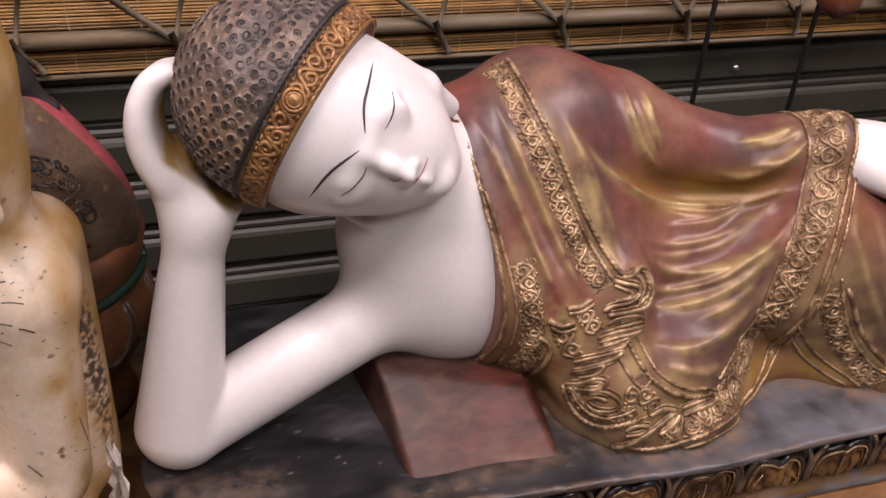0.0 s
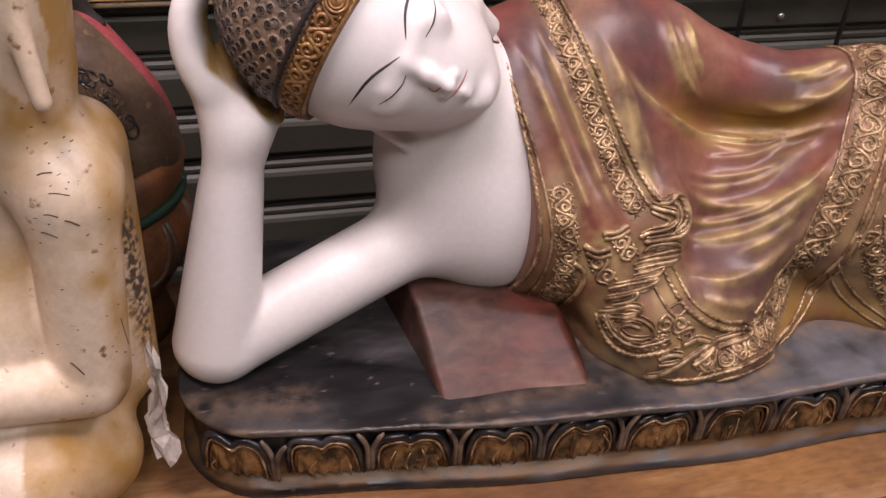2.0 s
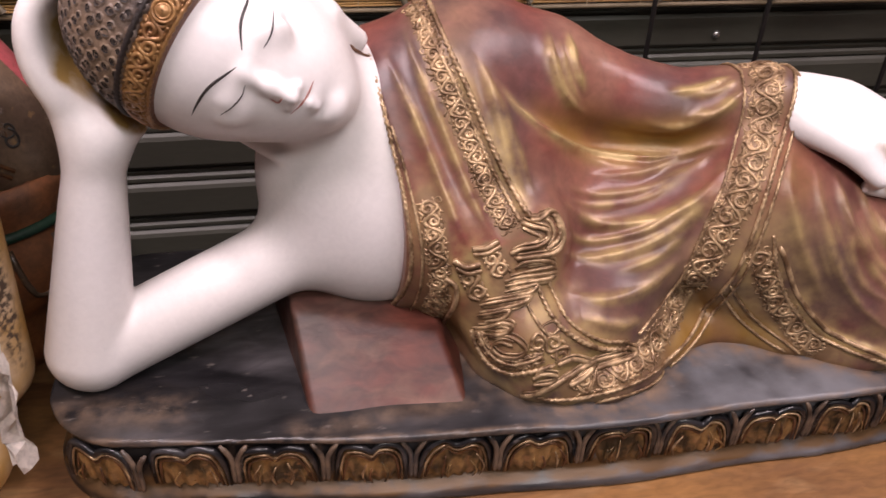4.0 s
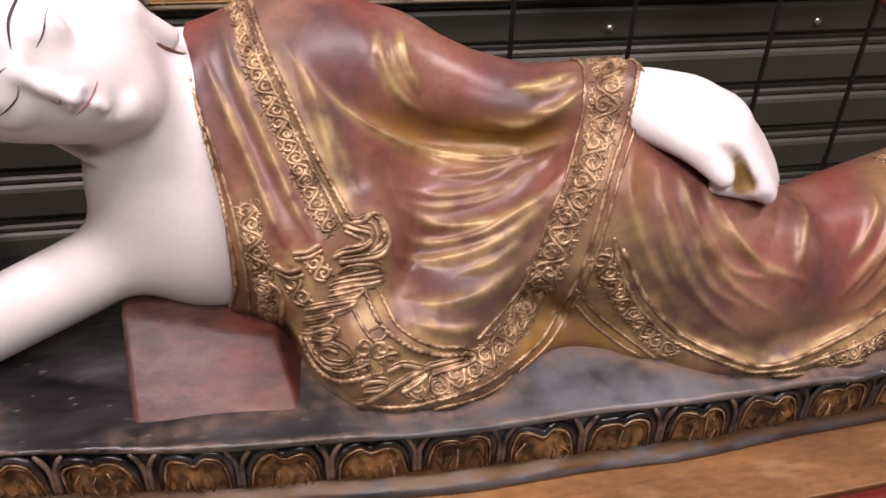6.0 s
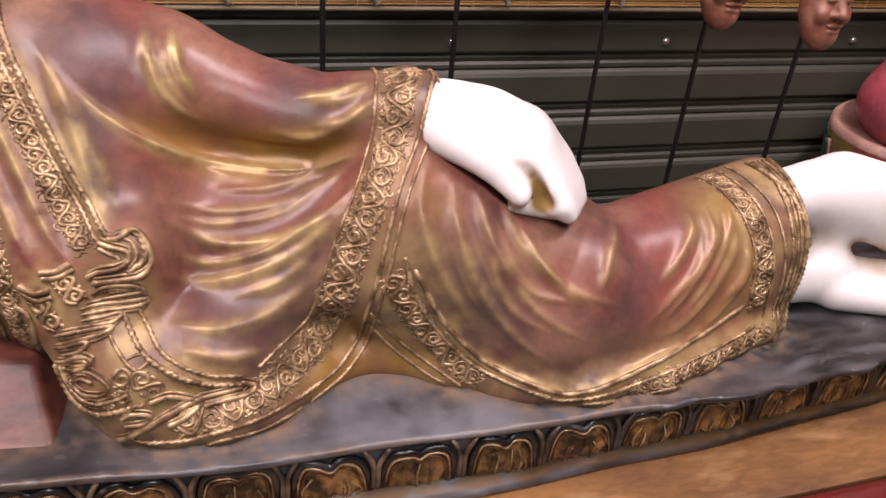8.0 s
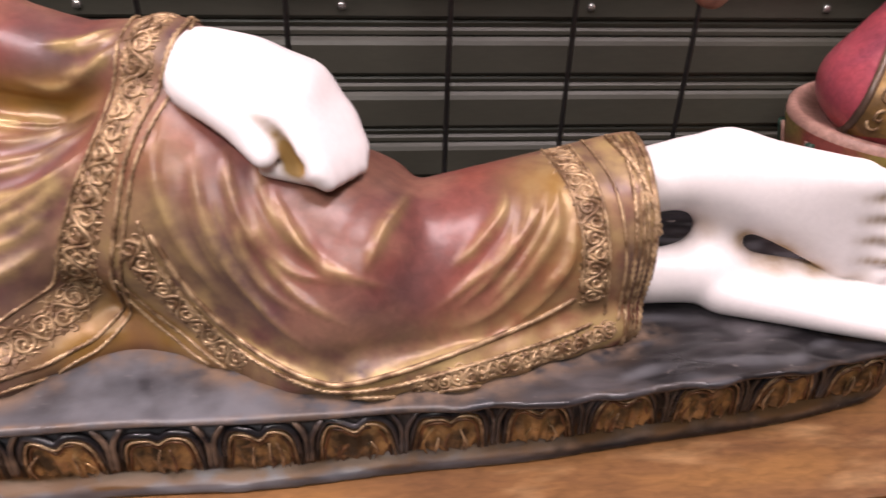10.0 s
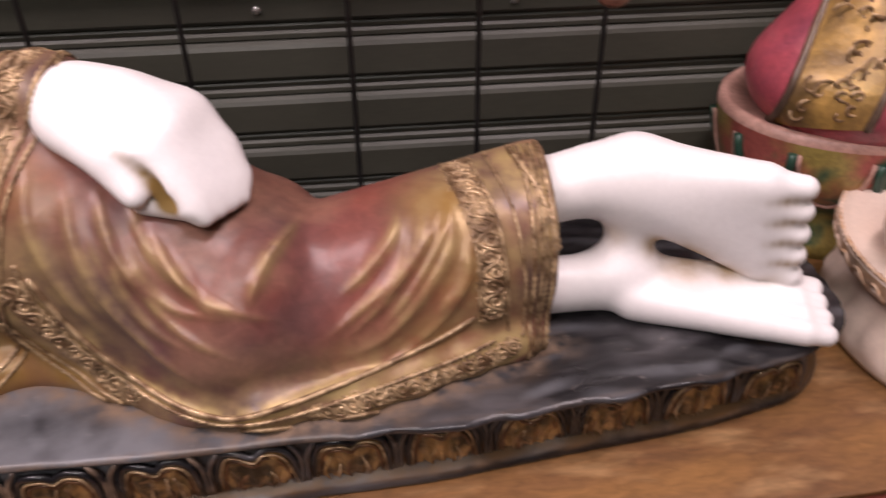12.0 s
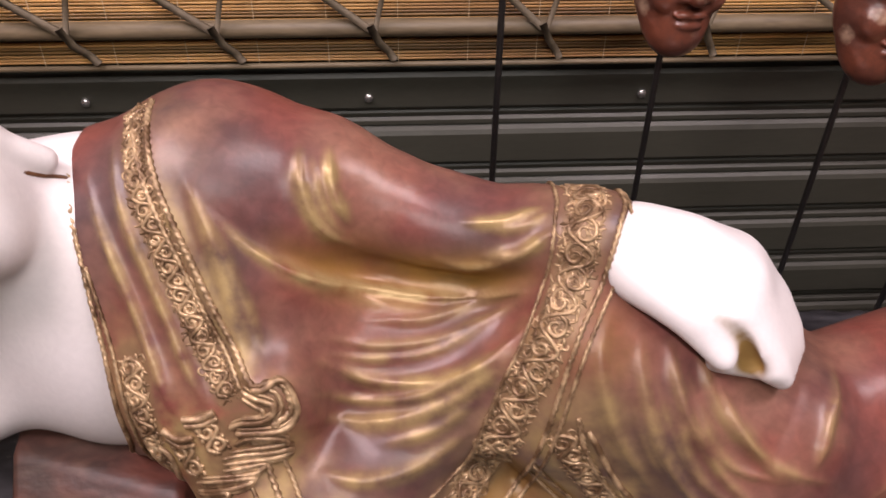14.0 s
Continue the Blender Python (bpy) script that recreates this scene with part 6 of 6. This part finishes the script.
def brown_statue():
    so = Solid((-0.48, 0.74, 0.04), (-0.08, 1.02, 0.70), 0.004)
    tilt = ((0.62, 0, -0.785), (0, 1, 0), (0.785, 0, 0.62))
    so.ball((-0.220, 0.885, 0.380), (0.135, 0.078, 0.085), 0.02, axes=tilt)
    so.cone((-0.27, 0.89, 0.42), (-0.32, 0.90, 0.52), 0.09, 0.06, 0.04)
    v, f = so.skin()
    t = tree_of(v, f)
    mid = np.array([v[list(q)].mean(0) for q in f]) - np.array((-0.220, 0.885, 0.380))
    along, up = mid @ np.array(tilt[0]), mid @ np.array(tilt[2])
    red = 0.62 * mid[:, 1] / 0.078 + 0.78 * up / 0.085 + 0.10 * along / 0.135 > 0.64
    pieces = [(v, [q for q, k in zip(f, red) if not k], BROWNRELIEF), (v, [q for q, k in zip(f, red) if k], ROSERED)]
    hair = Solid((-0.30, 0.82, 0.44), (-0.10, 0.98, 0.60), 0.004)
    hair.ball((-0.232, 0.900, 0.494), (0.040, 0.045, 0.030), 0.01)
    hair.cone((-0.220, 0.895, 0.490), (-0.178, 0.892, 0.462), 0.020, 0.008, 0.02)
    hair.ball((-0.222, 0.890, 0.522), (0.018, 0.020, 0.016), 0.008)
    pieces.append((*hair.skin(), DARKHAIR))
    r = random.Random(8)
    for i in range(64):
        d = Vector((r.uniform(-0.2, 1.0), -1.0, r.uniform(-0.3, 0.9))).normalized()
        hit = t.ray_cast(Vector((-0.215, 0.885, 0.38)) + 0.4 * d, -d)
        if hit[0] is None:
            continue
        c, s0, tw = np.array(hit[0]), r.uniform(0.005, 0.013), r.choice((-1, 1))
        line = [c + np.array((s0 * (1 - 0.7 * u) * math.cos(tw * 5.5 * u + i), 0, s0 * (1 - 0.7 * u) * math.sin(tw * 5.5 * u + i))) for u in np.linspace(0, 1, 14)]
        line = [np.array(h[0]) + 0.0006 * np.array(h[1]) for h in (t.find_nearest(Vector(q)) for q in line)]
        pieces.append((*tube_mesh(line, r.uniform(0.0009, 0.0016), 5), r.choice((GOLDDARK, BROWNRELIEF, DARKHAIR))))
    for shift in (0.0, 0.010):
        line = [np.array(h[0]) + 0.0008 * np.array(h[1]) for h in (t.find_nearest(Vector((-0.262 + 0.105 * k / 11 + 0.6 * shift, 0.80, 0.405 - 0.085 * k / 11 + shift))) for k in range(12))]
        pieces.append((*tube_mesh(line, 0.0022, 5), GOLDDARK))
    pv, pf = lathe([(0.02, 0.300), (0.148, 0.300), (0.158, 0.316), (0.166, 0.316), (0.169, 0.300), (0.163, 0.274), (0.154, 0.258), (0.160, 0.240), (0.167, 0.215), (0.162, 0.180), (0.135, 0.135), (0.105, 0.105), (0.120, 0.075), (0.125, TABLE + 0.001), (0.02, TABLE + 0.001)], y_scale=0.82)
    pieces.append((np.array(pv) + np.array((-0.281, 0.905, 0)), pf, ORANGE))
    ring = [(-0.281 + 0.159 * math.cos(a), 0.905 + 0.82 * 0.159 * math.sin(a), 0.258) for a in np.linspace(0, math.tau, 60)]
    pieces.append((*tube_mesh(ring, 0.0065), GREENPAINT))
    for k in range(9):
        a0 = -2.4 + 0.42 * k
        arch = []
        for u in np.linspace(0, math.pi, 12):
            a, z = a0 + 0.19 * math.cos(u), 0.242 - 0.075 * math.sin(u)
            rr = float(np.interp(z, (0.135, 0.18, 0.215, 0.25), (0.135, 0.162, 0.167, 0.156)))
            arch.append((-0.281 + rr * math.cos(a), 0.905 + 0.82 * rr * math.sin(a), z))
        pieces.append((*tube_mesh(arch, 0.004), BROWNRELIEF))
    return merged("kneeling_statue", pieces, [BROWNRELIEF, ROSERED, GOLDDARK, ORANGE, GREENPAINT, DARKHAIR], "dark gilt statue with red rim on an orange lotus stand", "statue")


brown_statue()

# crumpled paper between the two statues
r = random.Random(5)
bm = bmesh.new()
rows = []
for i in range(14):
    f = i / 13
    z = 0.262 - 0.118 * f
    w = 0.004 + 0.009 * f
    rows.append([bm.verts.new((-0.143 + 0.004 * math.sin(7 * f) + w * u + r.uniform(-0.0025, 0.0025), 0.600 - 0.03 * f + 0.010 * math.sin(9 * u + 5 * f) + r.uniform(-0.004, 0.004), z + r.uniform(-0.003, 0.003))) for u in (-1, -0.5, 0, 0.5, 1)])
for a, b in zip(rows, rows[1:]):
    for k in range(4):
        bm.faces.new((a[k], a[k + 1], b[k + 1], b[k]))
bmesh.ops.solidify(bm, geom=bm.faces[:], thickness=0.0015)
tagged(part("crumpled_paper", bm, PAPER, None, smooth=False), "crumpled white paper tucked beside the cream statue", "paper")


def pale_statue():
    cx, cy = 1.716, 0.708
    pieces = []
    prof = [(0.02, 0.222), (0.178, 0.222), (0.190, 0.217), (0.195, 0.208), (0.193, 0.190), (0.184, 0.172), (0.172, 0.160), (0.166, 0.150), (0.170, 0.130), (0.180, 0.105), (0.186, 0.085), (0.190, 0.078), (0.191, 0.066), (0.186, TABLE + 0.001), (0.02, TABLE + 0.001)]
    v, f = lathe(prof, 208)
    v = np.array(v)
    turn, lobes = np.arctan2(v[:, 1], v[:, 0]), (v[:, 2] > 0.082) & (v[:, 2] < 0.149)
    swell = np.where(lobes, 1 + 0.030 * np.abs(np.cos(13 * turn)) ** 0.7 * np.clip((0.150 - v[:, 2]) / 0.02, 0, 1), 1.0)
    v[:, :2] *= swell[:, None]
    v = v + np.array((cx, cy, 0))
    zc = np.array([v[list(q)][:, 2].mean() for q in f])
    rim = (zc < 0.209) & (zc > 0.158)
    pieces.append((v, [q for q, k in zip(f, rim) if not k], PALE))
    pieces.append((v, [q for q, k in zip(f, rim) if k], TAN))
    for k in range(40):
        a0 = math.tau * k / 40
        arch = []
        for u in np.linspace(0, math.pi, 12):
            a = a0 + 0.066 * math.cos(u)
            z = 0.164 + 0.034 * math.sin(u)
            rr = float(np.interp(z, (0.160, 0.172, 0.190, 0.208), (0.172, 0.184, 0.193, 0.195))) + 0.0008
            arch.append((cx + rr * math.cos(a), cy + rr * math.sin(a), z))
        pieces.append((*tube_mesh(arch, 0.0026, 5), TAN))
        arch = []
        for u in np.linspace(0, math.pi, 10):
            a = a0 + 0.036 * math.cos(u)
            z = 0.166 + 0.022 * math.sin(u)
            rr = float(np.interp(z, (0.160, 0.172, 0.190, 0.208), (0.172, 0.184, 0.193, 0.195))) + 0.0008
            arch.append((cx + rr * math.cos(a), cy + rr * math.sin(a), z))
        pieces.append((*tube_mesh(arch, 0.0022, 5), PALE))
    beads = [(cx + 0.193 * math.cos(a), cy + 0.193 * math.sin(a), 0.2145 + 0.0012 * math.cos(120 * a)) for a in np.linspace(0, math.tau, 720)]
    pieces.append((*tube_mesh(beads, 0.0030, 5), TAN))
    # a low broad stand
    wide = [(np.asarray(v, float) - (cx, cy, TABLE)) * (1.055, 1.055, 0.79) + (cx, cy, TABLE + 0.0005) for v, _, _ in pieces]
    pieces = [(v, f, m) for v, (_, f, m) in zip(wide, pieces)]
    so = Solid((1.45, 0.50, 0.20), (2.0, 0.95, 0.80), 0.004)
    so.cone((1.73, 0.74, 0.272), (1.580, 0.665, 0.262), 0.070, 0.046, 0.03)
    so.ball((1.577, 0.665, 0.260), (0.056, 0.058, 0.050), 0.03)
    so.cone((1.62, 0.60, 0.255), (1.80, 0.62, 0.26), 0.04, 0.06, 0.03)
    so.ball((1.82, 0.77, 0.42), (0.11, 0.085, 0.16), 0.03)
    so.cone((1.668, 0.690, 0.50), (1.640, 0.640, 0.345), 0.036, 0.028, 0.02)
    so.cone((1.640, 0.640, 0.345), (1.596, 0.598, 0.290), 0.026, 0.022, 0.02)
    for i in range(4):
        so.cone((1.582 + 0.011 * i, 0.595 - 0.002 * i, 0.290), (1.572 + 0.012 * i, 0.578 - 0.002 * i, 0.226), 0.0075, 0.006, 0.003)
    so.ball((1.83, 0.77, 0.66), (0.07, 0.08, 0.09), 0.02)
    v, f = so.skin()
    v = v + np.array((0.004, 0.022, -0.036))
    pieces.append((v, f, PALE))
    t = tree_of(v, f)
    line = []
    for x, z in ((1.556, 0.280), (1.583, 0.282), (1.583, 0.256), (1.556, 0.254), (1.556, 0.280)):
        line.append((x, z))
    path = []
    for x, z in spline(line, 30):
        hit = t.ray_cast(Vector((x - 0.3, 0.1, z + 0.22)), (Vector((x, 0.632, z)) - Vector((x - 0.3, 0.1, z + 0.22))).normalized())
        if hit[0] is not None:
            path.append(np.array(hit[0]))
    if len(path) > 5:
        pieces.append((*tube_mesh(path, 0.0012, 5), TAN))
    return merged("seated_statue", pieces, [PALE, TAN], "pale pink stone seated statue on a lotus stand", "statue")


pale_statue()


def red_statue():
    cx, cy = 1.640, 0.975
    pieces = []
    v, f = lathe([(0.02, 0.262), (0.180, 0.262), (0.188, 0.270), (0.197, 0.267), (0.198, 0.255), (0.192, 0.220), (0.182, 0.175), (0.150, 0.140), (0.128, 0.110), (0.140, 0.075), (0.150, TABLE), (0.02, TABLE)], 64, 0.75)
    v = np.array(v) + np.array((cx, cy, 0))
    zc = np.array([v[list(q)][:, 2].mean() for q in f])
    pieces.append((v, [q for q, z in zip(f, zc) if z > 0.253], DULLPINK))
    pieces.append((v, [q for q, z in zip(f, zc) if z <= 0.253], LOTUSPAINT))
    for k in range(12):
        a0 = math.tau * k / 12
        arch = []
        for u in np.linspace(0, math.pi, 16):
            a = a0 + 0.24 * math.cos(u)
            z = 0.240 - 0.09 * math.sin(u)
            rr = np.interp(z, (0.14, 0.175, 0.22, 0.255), (0.150, 0.182, 0.192, 0.198)) + 0.003
            arch.append((cx + rr * math.cos(a), cy + 0.75 * rr * math.sin(a), z))
        pieces.append((*tube_mesh(arch, 0.0065 if k % 2 else 0.0028, 6), GREENPAINT if k % 2 else DULLPINK))
    so = Solid((1.40, 0.78, 0.20), (1.90, 1.16, 0.78), 0.004)
    so.ball((1.624, 0.955, 0.312), (0.160, 0.140, 0.098), 0.02)
    so.cone((1.640, 0.965, 0.38), (1.690, 0.985, 0.60), 0.112, 0.072, 0.05)
    so.ball((1.70, 0.985, 0.68), (0.06, 0.06, 0.08), 0.03)
    v, f = so.skin()
    t = tree_of(v, f)
    pieces.append((v, f, PINKRED))
    # gilt strip down the front with relief
    cols = []
    for z in np.linspace(0.265, 0.60, 46):
        row = []
        for u in np.linspace(-1, 1, 11):
            x = 1.530 + 0.058 * u + 0.22 * (z - 0.305)
            hit = t.ray_cast(Vector((1.15, 0.1, z + 0.28)), (Vector((x, 0.88, z)) - Vector((1.15, 0.1, z + 0.28))).normalized())
            row.append(np.array(hit[0]) + 0.0035 * np.array(hit[1]) if hit[0] is not None else None)
        if all(q is not None for q in row):
            cols.append(row)
    gv = [q for row in cols for q in row]
    gf = [(i * 11 + k, i * 11 + k + 1, (i + 1) * 11 + k + 1, (i + 1) * 11 + k) for i in range(len(cols) - 1) for k in range(10)]
    pieces.append((gv, gf, OCHRE))
    for k in (0, 10):
        pieces.append((*tube_mesh([row[k] for row in cols], 0.0055, 6), BROWNRELIEF))
    r = random.Random(6)
    for i in range(64):
        row = cols[r.randrange(2, len(cols) - 2)]
        c, s0, tw = row[r.randrange(2, 9)], r.uniform(0.010, 0.018), r.choice((-1, 1))
        line = [c + np.array((s0 * (1 - 0.8 * u) * math.cos(tw * 5 * u + i), -0.002, s0 * (1 - 0.8 * u) * math.sin(tw * 5 * u + i))) for u in np.linspace(0, 1, 12)]
        pieces.append((*tube_mesh(line, 0.0022, 5), GOLD))
    so = Solid((1.74, 0.84, 0.30), (1.84, 0.95, 0.42), 0.003)
    so.cone((1.795, 0.93, 0.36), (1.785, 0.885, 0.352), 0.024, 0.016, 0.01)
    pieces.append((*so.skin(), PALE))
    pieces = [((np.asarray(v, float) - (0, 0, TABLE)) * (1, 1, 0.925) + (0, 0, TABLE + 0.0005), f, m) for v, f, m in pieces]
    return merged("seated_statue", pieces, [PINKRED, DULLPINK, LOTUSPAINT, GREENPAINT, OCHRE, BROWNRELIEF, GOLD, PALE], "crimson robed seated statue on a painted lotus pot", "statue")


red_statue()
